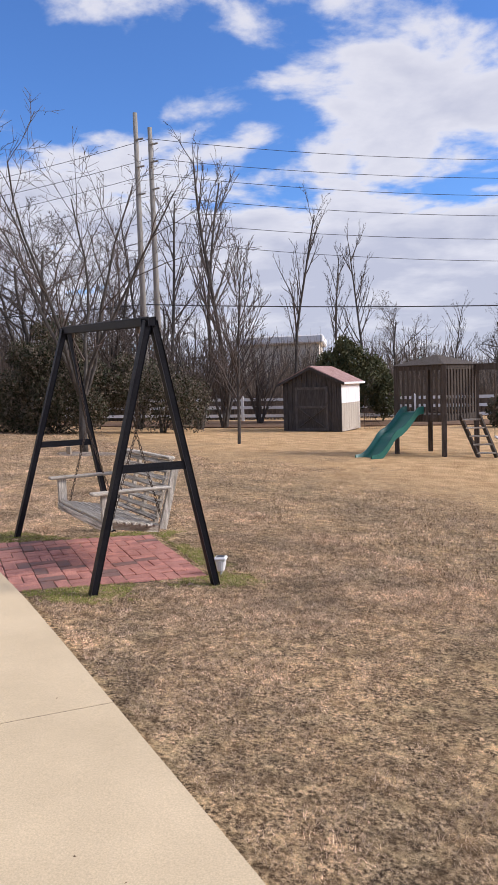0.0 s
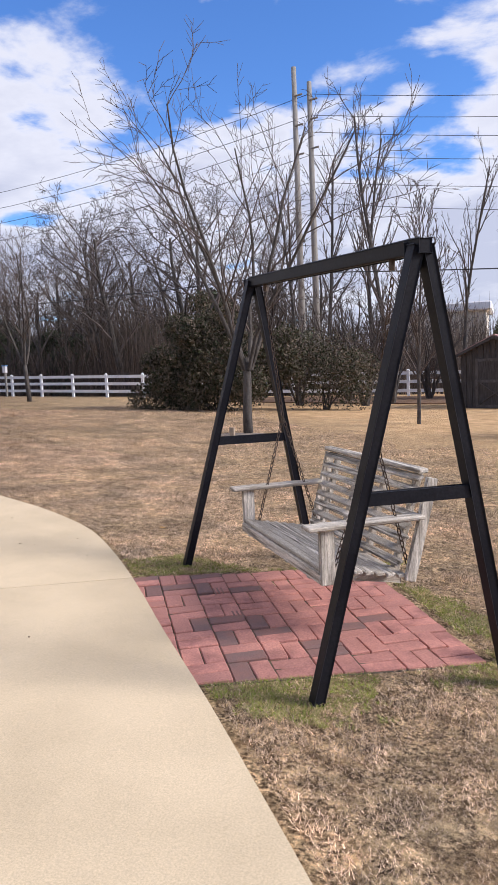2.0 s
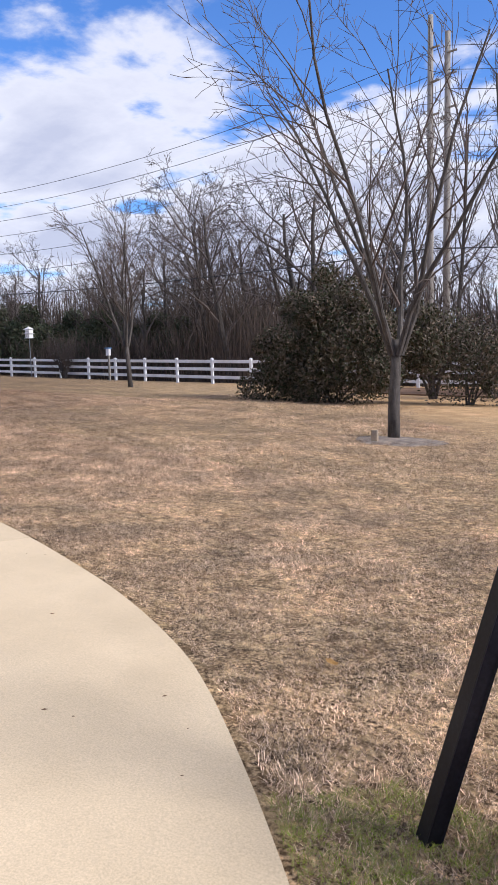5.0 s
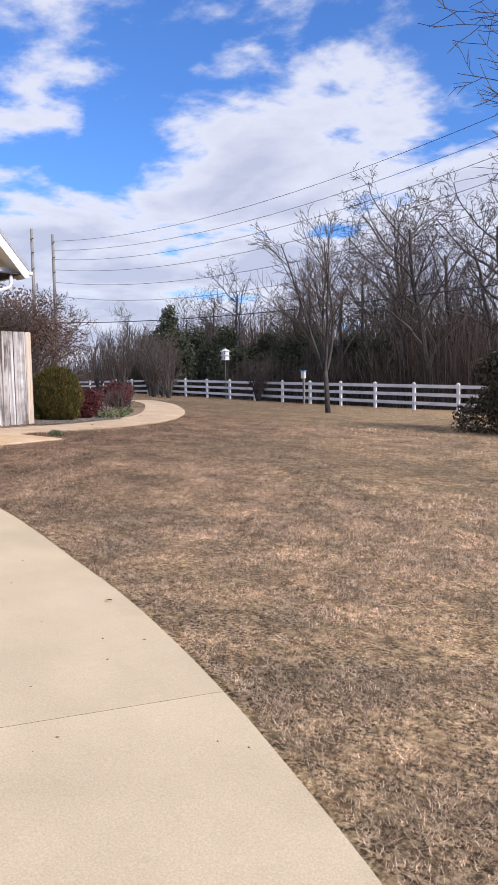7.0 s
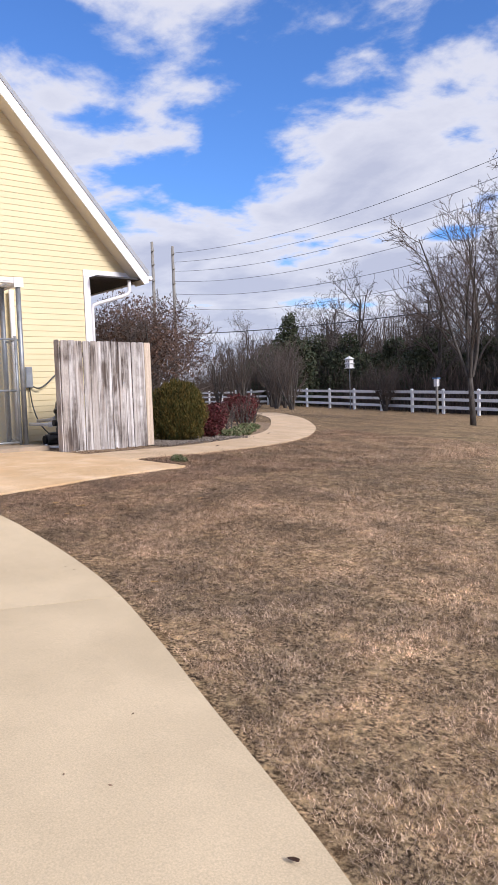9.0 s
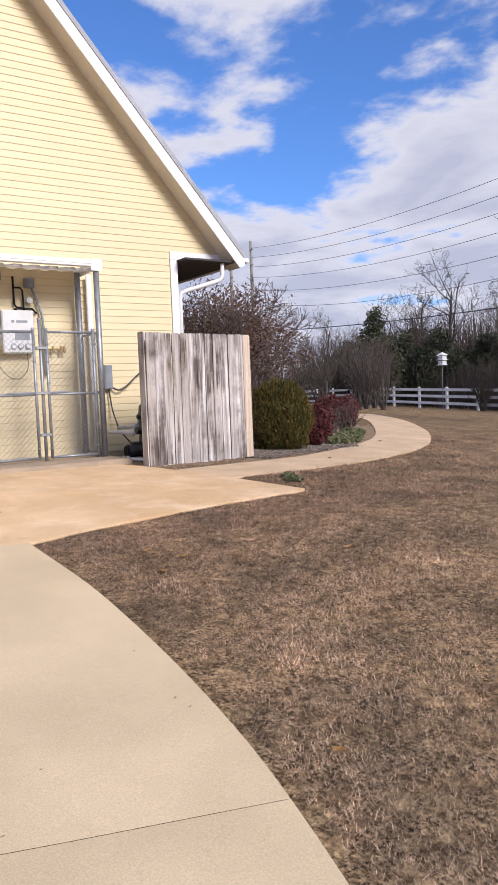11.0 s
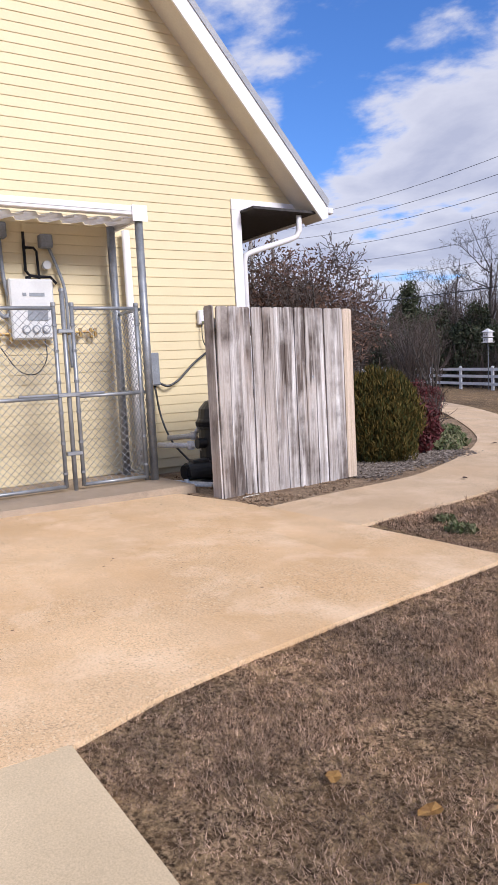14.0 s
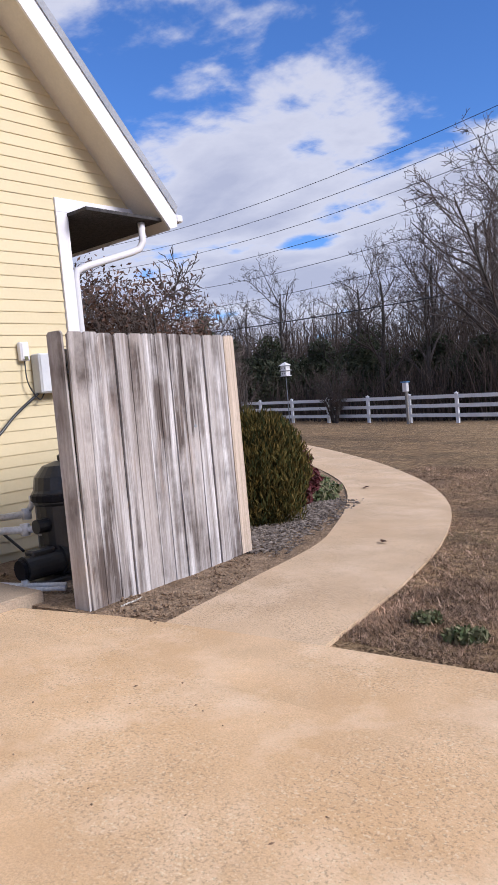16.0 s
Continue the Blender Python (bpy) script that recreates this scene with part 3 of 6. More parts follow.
def bed_crumbs():
    """Bark chips heaped round the shrub, clods and crumbs on the bare soil."""
    rs = np.random.RandomState(12)

    def scatter(name, label, material, count, pts, size, flat):
        x, y = pts
        vs, fs = [], []
        for px, py in zip(x, y):
            s, a = size * rs.uniform(0.4, 1.3), rs.uniform(0, 6.3)
            z = ground_z(px, py) + 0.010 + rs.uniform(0, 0.012)
            c, d = math.cos(a) * s, math.sin(a) * s
            k, e, w = rs.uniform(0.2, 0.9) * flat * s, rs.uniform(-0.4, 0.4) * s * flat, rs.uniform(0.25, 0.7) if flat < 1 else 0.8
            b0 = len(vs)
            vs.extend(((px - c, py - d, z - e), (px + d * w, py - c * w, z), (px + c, py + d, z + e), (px - d * w, py + c * w, z), (px, py, z + k + 0.002), (px, py, z - k)))
            fs.extend((b0 + p, b0 + q, b0 + t) for p, q, t in ((0, 1, 4), (1, 2, 4), (2, 3, 4), (3, 0, 4), (1, 0, 5), (2, 1, 5), (3, 2, 5), (0, 3, 5)))
        tagged(link(name, from_arrays(name, vs, fs), material), label, "mulch", kind="stuff")
    t = rs.rand(7000)
    x = -16.02 - 0.95 * t ** 0.9 - rs.uniform(0, 1.3, 7000) + 0.12 * rs.normal(size=7000)
    y = 14.42 + 2.6 * t + 0.15 * rs.normal(size=7000)
    edge = -15.72 - (y - 14.0) * 0.36 - 0.03
    ok = (x < edge) & (y > 14.35)
    scatter("bark_mulch", "grey-brown shredded bark round the clipped shrub", CHIPS, 0, (x[ok], y[ok]), 0.028, 0.5)
    x, y = rs.uniform(-17.6, -15.5, 2600), rs.uniform(12.62, 14.5, 2600)
    ok = (x < -15.45 - (y - 12.6) * 0.27) & (np.abs(x + 16.26) > 0.06) & (ripple(x, y, 2.4, 21) + 0.6 * ripple(x, y, 7.0, 22) > 0.5)
    scatter("soil_clods", "dark crumbs of soil and bark on the bare bed", CLODS, 0, (x[ok], y[ok]), 0.014, 1.0)


build_pad()


# ---- the house ----
WX, RX = -18.08, -17.72          # gable wall, rake board
EAVE_Y, EAVE_Z, PITCH = 15.30, 3.22, 1.13
RIDGE_Y = 9.2
RIDGE_Z = EAVE_Z + (EAVE_Y - RIDGE_Y) * PITCH
CORNER_Y = 14.20


def rake_z(y):
    return EAVE_Z + min(EAVE_Y - y, y - (2 * RIDGE_Y - EAVE_Y)) * PITCH


def build_house():
    house = thing("house", "pale yellow vinyl-sided house with steep gable", "house")
    y0 = 2 * RIDGE_Y - CORNER_Y
    outline = [(y0, -0.1), (CORNER_Y, -0.1), (CORNER_Y, rake_z(CORNER_Y) - 0.25), (RIDGE_Y, RIDGE_Z - 0.25), (y0, rake_z(y0) - 0.25)]
    bm = bmesh.new()
    a = [bm.verts.new((WX - 0.02, y, z)) for y, z in outline]
    b = [bm.verts.new((WX - 10.0, y, z)) for y, z in outline]
    bm.faces.new(a); bm.faces.new(b[::-1])
    for i in range(5):
        j = (i + 1) % 5
        bm.faces.new((a[i], b[i], b[j], a[j]))
    wall = part("wall", bm, VINYL, house)
    # roof slabs, rake boards, rake soffits, eave
    for s, nm in ((1, "roof"), (-1, "roof_back")):
        f = lambda y: RIDGE_Y + s * (y - RIDGE_Y)
        bm = bmesh.new()
        prof = [(EAVE_Y + 0.02, EAVE_Z + 0.02), (RIDGE_Y, RIDGE_Z + 0.03), (RIDGE_Y, RIDGE_Z + 0.12), (EAVE_Y + 0.05, EAVE_Z + 0.10)]
        for x0, x1 in ((RX + 0.04, WX - 10.4),):
            p = [bm.verts.new((x0, f(y), z)) for y, z in prof]
            q = [bm.verts.new((x1, f(y), z)) for y, z in prof]
            bm.faces.new(p); bm.faces.new(q[::-1])
            for i in range(4):
                j = (i + 1) % 4
                bm.faces.new((p[i], q[i], q[j], p[j]))
        roof = part("roof", bm, ROOF, house, "grey ribbed roofing")
        ribs = bmesh.new()
        for k in range(14):
            x = RX - 0.25 - 0.7 * k
            beam(ribs, (x, f(EAVE_Y), EAVE_Z + 0.115), (x, f(RIDGE_Y), RIDGE_Z + 0.135), 0.03, 0.04, bevel=0)
        part("rib", ribs, ROOF, roof)
        bm = bmesh.new()
        prof = [(EAVE_Y + 0.03, EAVE_Z - 0.11), (EAVE_Y + 0.03, EAVE_Z + 0.03), (RIDGE_Y, RIDGE_Z + 0.03), (RIDGE_Y, RIDGE_Z - 0.21), (EAVE_Y - 0.07, EAVE_Z - 0.14)]
        p = [bm.verts.new((RX + 0.025, f(y), z)) for y, z in prof]
        q = [bm.verts.new((RX, f(y), z)) for y, z in prof]
        bm.faces.new(p); bm.faces.new(q[::-1])
        for i in range(5):
            j = (i + 1) % 5
            bm.faces.new((p[i], q[i], q[j], p[j]))
        part("rake_board", bm, WHITE, house, "white rake board")
        bm = bmesh.new()
        prof = [(EAVE_Y - 0.05, EAVE_Z - 0.145), (EAVE_Y - 0.05, EAVE_Z - 0.13), (RIDGE_Y, RIDGE_Z - 0.185), (RIDGE_Y, RIDGE_Z - 0.20)]
        p = [bm.verts.new((RX - 0.002, f(y), z)) for y, z in prof]
        q = [bm.verts.new((WX + 0.002, f(y), z)) for y, z in prof]
        bm.faces.new(p); bm.faces.new(q[::-1])
        for i in range(4):
            j = (i + 1) % 4
            bm.faces.new((p[i], q[i], q[j], p[j]))
        part("rake_soffit", bm, SOFFIT, house, "beige rake soffit")
    # the shade under the eave is put into the soffit's dark colour
    part("eave_soffit", boxm((WX - 10.0, CORNER_Y + 0.02, 3.16), (RX - 0.03, EAVE_Y - 0.02, 3.19)), SHEDWOOD, house, "eave soffit with underside shade painted in dark")
    g = bmesh.new()
    beam(g, (RX + 0.035, EAVE_Y + 0.075, 3.20), (WX - 10, EAVE_Y + 0.075, 3.20), 0.085, 0.075, bevel=0.012)
    part("gutter", g, WHITE, house, "white eave gutter")
    # porch beam and corner trim
    part("porch_beam", boxm((WX - 0.05, CORNER_Y - 0.10, 3.20), (WX + 0.03, EAVE_Y - 0.12, 3.33)), WHITE, house, "white beam trim")
    part("corner_trim", boxm((WX - 0.06, CORNER_Y - 0.10, 0.0), (WX + 0.032, CORNER_Y + 0.03, 3.197)), WHITE, house, "white corner trim")
    d = bmesh.new()
    tube(d, [(WX + 0.22, 14.98, 3.15), (WX + 0.22, 14.98, 2.96), (WX + 0.20, 14.95, 2.89), (WX + 0.17, 14.86, 2.85), (WX + 0.04, 14.38, 2.70), (WX + 0.01, 14.29, 2.66), (WX, 14.27, 2.58), (WX, 14.27, 0.1)], 0.036, 10)
    part("downspout", d, WHITE, house, "white downspout", smooth=True)
    return house, wall


HOUSE, HOUSE_WALL = build_house()


def wall_box(name, label, category, y0, y1, z0, z1, depth, material, bevel=0.01):
    ob = thing(name, label, category, at=(WX + 0.02, (y0 + y1) / 2, z0))
    w, h = (y1 - y0) / 2, z1 - z0
    part("case", boxm((0, -w, 0), (depth, w, h), bevel), material, ob)
    part("cover", boxm((depth, -w + 0.012, 0.012), (depth + 0.008, w - 0.012, h - 0.012), 0.003), material, ob)
    return ob


def build_utilities():
    m = wall_box("control_cabinet", "light grey control cabinet on yellow siding", "control box", 11.28, 11.74, 1.66, 2.28, 0.16, GREYBOX)
    for i in range(3):
        b = bmesh.new()
        c = (0.172, -0.09 + 0.105 * i, 0.10)
        tube(b, [(c[0], c[1], c[2]), (c[0] + 0.02, c[1], c[2])], 0.042, 16)
        part("dial", b, DARKBOX, m, "round grey dial")
        b = bmesh.new(); tube(b, [(c[0] + 0.021, c[1], c[2]), (c[0] + 0.026, c[1], c[2])], 0.030, 16)
        part("dial_face", b, GREYBOX, m, "pale dial face")
    part("panel_window", boxm((0.17, -0.06, 0.19), (0.176, 0.15, 0.30), 0.004), DARKBOX, m, "grey panel window")
    for z, a, c in ((0.44, -0.10, -0.06), (0.44, -0.03, 0.13)):
        part("lettering", boxm((0.17, a, z), (0.172, c, z + 0.035)), DARKBOX, m, "unreadable grey lettering")
    wall_box("junction_box", "dark grey junction box on siding", "junction box", 11.16, 11.32, 2.70, 2.86, 0.10, DARKBOX)
    wall_box("junction_box", "dark grey junction box on siding", "junction box", 11.66, 11.80, 2.62, 2.76, 0.09, DARKBOX)
    wall_box("disconnect_box", "grey disconnect box beside the gate post", "switch box", 12.82, 12.95, 1.10, 1.48, 0.10, DARKBOX)
    e = wall_box("power_box", "pale grey power box with black cable", "power box", 13.66, 13.92, 1.50, 1.86, 0.13, GREYBOX)
    s = wall_box("outdoor_sensor", "small white sensor box on siding", "sensor box", 13.53, 13.62, 1.80, 1.97, 0.06, WHITE)
    part("green_light", boxm((0.068, -0.02, 0.01), (0.072, 0.02, 0.04), 0.002), GREENLEAF, s, "green strip")

    def hose(name, label, category, pts, r, material):
        b = tube(bmesh.new(), [(q.x, q.y, z) for q, z in zip(smooth_line([(p[0], p[1]) for p in pts], 8), [v.y for v in smooth_line([(i, p[2]) for i, p in enumerate(pts)], 8)])], r, 8)
        tagged(link(name, b, material, smooth=True), label, category)
    X = WX + 0.06
    hose("cable", "black cable sagging across siding", "cable", [(X, 12.93, 1.14), (X + .05, 13.05, 1.09), (X + .05, 13.2, 1.16), (X + .04, 13.4, 1.33), (X, 13.70, 1.52)], 0.014, PLASTIC)
    hose("cable", "thin black cable down to the pump", "cable", [(X, 12.90, 1.10), (X + .05, 12.93, 0.75), (X + .2, 12.98, 0.45), (X + .5, 13.05, 0.22)], 0.012, PLASTIC)
    hose("cable", "thin cable below white sensor", "cable", [(X, 13.57, 1.80), (X + .02, 13.57, 1.6), (X + .03, 13.66, 1.45), (X, 13.74, 1.5)], 0.006, PLASTIC)
    hose("conduit", "grey conduit from junction box to cabinet", "conduit", [(X, 11.25, 2.70), (X + .02, 11.26, 2.3), (X + .04, 11.3, 2.0), (X + .05, 11.22, 1.9), (X + .04, 11.08, 2.1)], 0.022, DARKBOX)
    hose("conduit", "grey conduit from junction box", "conduit", [(X, 11.20, 2.70), (X + .02, 11.18, 2.4), (X + .03, 11.1, 2.1), (X + .02, 10.95, 1.95)], 0.022, DARKBOX)
    hose("conduit", "dark conduit curving down siding", "conduit", [(X, 11.76, 2.64), (X + .02, 11.84, 2.4), (X + .03, 11.90, 2.15), (X + .02, 11.91, 1.7), (X + .02, 11.92, 1.35)], 0.018, DARKBOX)
    hose("cable", "thin cable looping below the cabinet", "cable", [(X + .1, 11.62, 1.66), (X + .1, 11.62, 1.45), (X + .1, 11.50, 1.30), (X + .1, 11.32, 1.34), (X + .06, 11.15, 1.6)], 0.006, PLASTIC)
    g = thing("gas_regulator", "black gas pipe with round regulator on siding", "gas pipe", at=(X, 11.6, 2.2))
    part("pipe", tube(bmesh.new(), [(0, -0.10, 0.58), (0, -0.10, 0.18), (0, -0.06, 0.13), (0, 0.03, 0.12), (0, 0.16, 0.12), (0, 0.22, 0.05)], 0.016, 8), BLACK, g)
    part("riser", tube(bmesh.new(), [(0, -0.10, 0.42), (0, 0.0, 0.42), (0.0, 0.03, 0.38), (0, 0.04, 0.08)], 0.014, 8), BLACK, g)
    part("gauge", tube(bmesh.new(), [(0.0, 0.12, 0.24), (0.05, 0.12, 0.24)], 0.045, 14), GREYBOX, g, "round white gauge")
    part("valve", tube(bmesh.new(), [(0, -0.08, 0.12), (0, -0.08, 0.0)], 0.03, 10), BLACK, g)
    v = thing("hose_bib", "brass tap with hose fittings on siding", "tap", at=(X, 11.2, 1.72))
    part("pipe", tube(bmesh.new(), [(0.04, -0.25, 0), (0.04, 0.12, 0)], 0.016, 8), BRASS, v)
    for y in (-0.2, -0.05, 0.08):
        part("valve", tube(bmesh.new(), [(0.04, y, 0.05), (0.06, y, -0.09)], 0.022, 8), BRASS, v)
    v = thing("hose_bib", "brass tap with hose fittings on siding", "tap", at=(X, 12.05, 1.72))
    part("pipe", tube(bmesh.new(), [(0.04, -0.16, 0), (0.04, 0.16, 0.02)], 0.015, 8), BRASS, v)
    for y in (-0.02, 0.10, 0.15):
        part("valve", tube(bmesh.new(), [(0.04, y, 0.05), (0.06, y, -0.05)], 0.02, 8), BRASS, v)
    b = tube(bmesh.new(), [(X + 0.06, 12.63, 2.84), (X + 0.06, 12.63, 0.2)], 0.045, 10)
    tagged(link("downpipe", b, WHITE, smooth=True), "white downpipe from the canopy along siding", "downpipe")


build_utilities()


def build_canopy():
    slab = prism(bmesh.new(), [(-16.62, 4.0), (-16.58, 12.60), (-18.05, 12.60), (-18.05, 4.0)], -0.2, 0.12)
    bmesh.ops.bevel(slab, geom=slab.edges[:], offset=0.012, segments=2, affect="EDGES")
    tagged(link("floor_slab", slab, SLABCON), "raised concrete slab under the canopy", "slab", kind="structure")
    c = thing("canopy", "white metal lean-to canopy on grey posts", "canopy", at=(0, 0, 0))
    for i in range(17):
        y1 = 12.50 - 0.5 * i
        b = bmesh.new()
        lo, hi = [], []
        for k, (dy, dz) in enumerate(((0, 0), (-0.05, 0), (-0.07, 0.035), (-0.18, 0.035), (-0.20, 0), (-0.30, 0), (-0.32, 0.035), (-0.43, 0.035), (-0.45, 0), (-0.5, 0))):
            lo.append((b.verts.new((-17.30, y1 + dy, 2.80 + dz)), b.verts.new((WX + 0.02, y1 + dy, 2.905 + dz))))
        for p, q in zip(lo, lo[1:]):
            b.faces.new((p[0], p[1], q[1], q[0]))
        bmesh.ops.solidify(b, geom=b.faces[:], thickness=0.012)
        part("roof_pan", b, WHITE, c)
    part("fascia", boxm((-17.30, 4.0, 2.845), (-17.20, 12.54, 2.94), 0.008), WHITE, c, "white metal fascia")
    part("fascia_groove", boxm((-17.203, 4.0, 2.88), (-17.194, 12.38, 2.887)), GREYBOX, c)
    part("end_cap", boxm((-17.19, 12.38, 2.785), (-17.185, 12.545, 2.945)), WHITE, c)
    part("end_fascia", boxm((WX + 0.03, 12.49, 2.825), (-17.305, 12.535, 2.955), 0.006), WHITE, c, "white end fascia")
    for y in (12.47, 9.3, 6.1):
        part("post", tube(bmesh.new(), [(-17.25, y, 0.12), (-17.25, y, 2.80)], 0.042, 12), GALV, c, "grey steel post", smooth=True)
    part("post", tube(bmesh.new(), [(-17.9, 12.43, 0.12), (-17.9, 12.43, 2.86)], 0.045, 12), GALV, c, "grey steel post", smooth=True)


build_canopy()


def chain_mesh(bm, y0, y1, z0, z1, x, along_x=False, pitch=0.075):
    """Diamond wire mesh between two heights: crossing wires clipped to the opening."""
    w, h = y1 - y0, z1 - z0
    n = int((w + h) / pitch)
    for k in range(1, n + 1):
        s = k * pitch
        for flip in (0, 1):
            a = (min(s, w), max(0.0, s - w))
            b = (max(0.0, s - h), min(s, h))
            if math.hypot(a[0] - b[0], a[1] - b[1]) < 0.02:
                continue
            pts = [((w - u) if flip else u, v) for u, v in (a, b)]
            q = []
            for u, v in pts:
                q.append((x + y0 + u, along_x, z0 + v) if along_x is not False else (x + (0.004 if flip else 0), y0 + u, z0 + v))
            tube(bm, q, 0.003, 3, caps=False)


def gate_leaf(name, label, y0, y1, x=-17.22):
    g = thing(name, label, "gate", "chain-link gates", at=(0, 0, 0))
    for y in (y0, y1):
        part("stile", tube(bmesh.new(), [(x, y, 0.16), (x, y, 1.93)], 0.021, 10), GALV, g, smooth=True)
        part("post_cap", tube(bmesh.new(), [(x, y, 1.93), (x, y, 1.955), (x, y, 1.965)], 0.026, 10), GALV, g)
    for z in (0.17, 1.05, 1.91):
        part("rail", tube(bmesh.new(), [(x, y0, z), (x, y1, z)], 0.019, 10), GALV, g, smooth=True)
    b = bmesh.new(); chain_mesh(b, y0 + 0.02, y1 - 0.02, 0.18, 1.90, x)
    part("wire_mesh", b, GALV, g, "diamond chain-link mesh")
    for z in (0.3, 0.6, 0.9, 1.2, 1.5, 1.75):
        for y in (y0, y1):
            part("tie", tube(bmesh.new(), [(x, y, z - 0.012), (x, y, z + 0.012)], 0.027, 8), GALV, g)
    return g


def build_gates():
    gate_leaf("chain_link_gate", "galvanised chain-link gate, closed", 11.68, 12.36)
    gate_leaf("chain_link_gate", "galvanised chain-link gate, closed", 10.30, 11.50)
    gate_leaf("chain_link_gate", "galvanised chain-link panel beyond the gate", 8.9, 10.22)
    p = thing("gate_post", "galvanised steel gate post between the gates", "post", at=(-17.24, 11.60, 0.12))
    part("pipe", tube(bmesh.new(), [(0, 0, 0), (0, 0, 1.95)], 0.024, 10), GALV, p, smooth=True)
    part("cap", tube(bmesh.new(), [(0, 0, 1.95), (0, 0, 1.98)], 0.029, 10), GALV, p)
    part("latch", boxm((0.0, -0.12, 0.93), (0.05, 0.10, 0.97), 0.006), GALV, p, "steel fork latch")
    part("drop_rod", tube(bmesh.new(), [(0.03, -0.5, 0.955), (0.03, 0.35, 0.955)], 0.012, 8), DARKBOX, p, "sliding latch rod")
    for z in (0.35, 1.55):
        part("hinge", boxm((-0.03, -0.07, z), (0.04, 0.09, z + 0.04), 0.006), GALV, p)
    s = thing("chain_link_fence", "chain-link side panel from post to wall", "chain-link panel", at=(0, 0, 0))
    for z in (0.17, 1.05, 1.91):
        part("rail", tube(bmesh.new(), [(-17.25, 12.45, z), (-17.9, 12.45, z)], 0.017, 8), GALV, s, smooth=True)
    b = bmesh.new(); chain_mesh(b, -17.88, -17.28, 0.18, 1.90, 0.0, along_x=12.45)
    part("wire_mesh", b, GALV, s, "diamond chain-link mesh")
    part("stile", tube(bmesh.new(), [(-17.30, 12.40, 0.12), (-17.30, 12.40, 1.95)], 0.024, 10), GALV, s, smooth=True)


build_gates()


def picket(bm, w, h, t=0.017, ear=0.018):
    o = [(-w / 2, 0), (w / 2, 0), (w / 2, h - ear), (w / 2 - ear, h), (-w / 2 + ear, h), (-w / 2, h - ear)]
    a = [bm.verts.new((t / 2, y, z)) for y, z in o]
    b = [bm.verts.new((-t / 2, y, z)) for y, z in o]
    bm.faces.new(a); bm.faces.new(b[::-1])
    for i in range(6):
        j = (i + 1) % 6
        bm.faces.new((a[i], b[i], b[j], a[j]))
    return bm


def build_panel():
    rnd = random.Random(11)
    f = thing("privacy_screen", "weathered grey dog-eared picket screen on bare soil", "fence panel", at=(-16.09, 12.61, 0.0), rz=0.10)
    n, span = 13, 1.80
    for i in range(n):
        w = span / n
        y = 0.012 + w * (i + 0.5)
        h = 1.83 + rnd.uniform(-0.006, 0.006)
        ob = part("picket", picket(bmesh.new(), w - rnd.uniform(0.007, 0.013), h - 0.01 - 0.004 * i + 0.03), PICKET if i < n - 1 else TANBOARD, f, "" if i < n - 1 else "tan end picket")
        ob.location = (rnd.uniform(-0.006, 0.006), y, -0.03 + 0.004 * i)
        ob.rotation_euler = (rnd.uniform(-0.004, 0.004), 0.012 * (1 - i / n), rnd.uniform(-0.03, 0.03))
    side = part("side_board", picket(bmesh.new(), 0.135, 1.83), PICKET, f, "grey side board at the corner")
    side.location, side.rotation_euler = (-0.068, 0.006, 0.0), (0, 0, radians(90))
    for z in (0.30, 0.95, 1.55):
        part("back_rail", boxm((-0.06, 0.05, z), (-0.012, 1.75, z + 0.085), 0.004), GREYWOOD, f)
    for y in (0.08, 1.68):
        part("post", boxm((-0.155, y - 0.044, -0.2), (-0.065, y + 0.044, 1.72), 0.005), GREYWOOD_UP, f)
    part("stencil", boxm((0.012, 0.10, 1.585), (0.0135, 0.155, 1.63)), DARKBOX, f, "faint unreadable grade stamp")
    for y, z in ((0.50, 0.42), (0.86, 0.93), (1.22, 1.12)):
        part("knot", tube(bmesh.new(), [(0.008, y, z), (0.013, y, z)], 0.014, 10), DARKBOX, f, "dark knot")
    s = thing("stick", "pale dry stick on bare soil", "stick", at=(-15.98, 12.85, ground_z(-15.98, 12.85) + 0.015))
    part("twig", tube(bmesh.new(), [(0, -0.08, 0), (0.02, 0.02, 0.012), (-0.02, 0.12, 0.005)], 0.008, 6, 0.004), GREYWOOD, s)


build_panel()


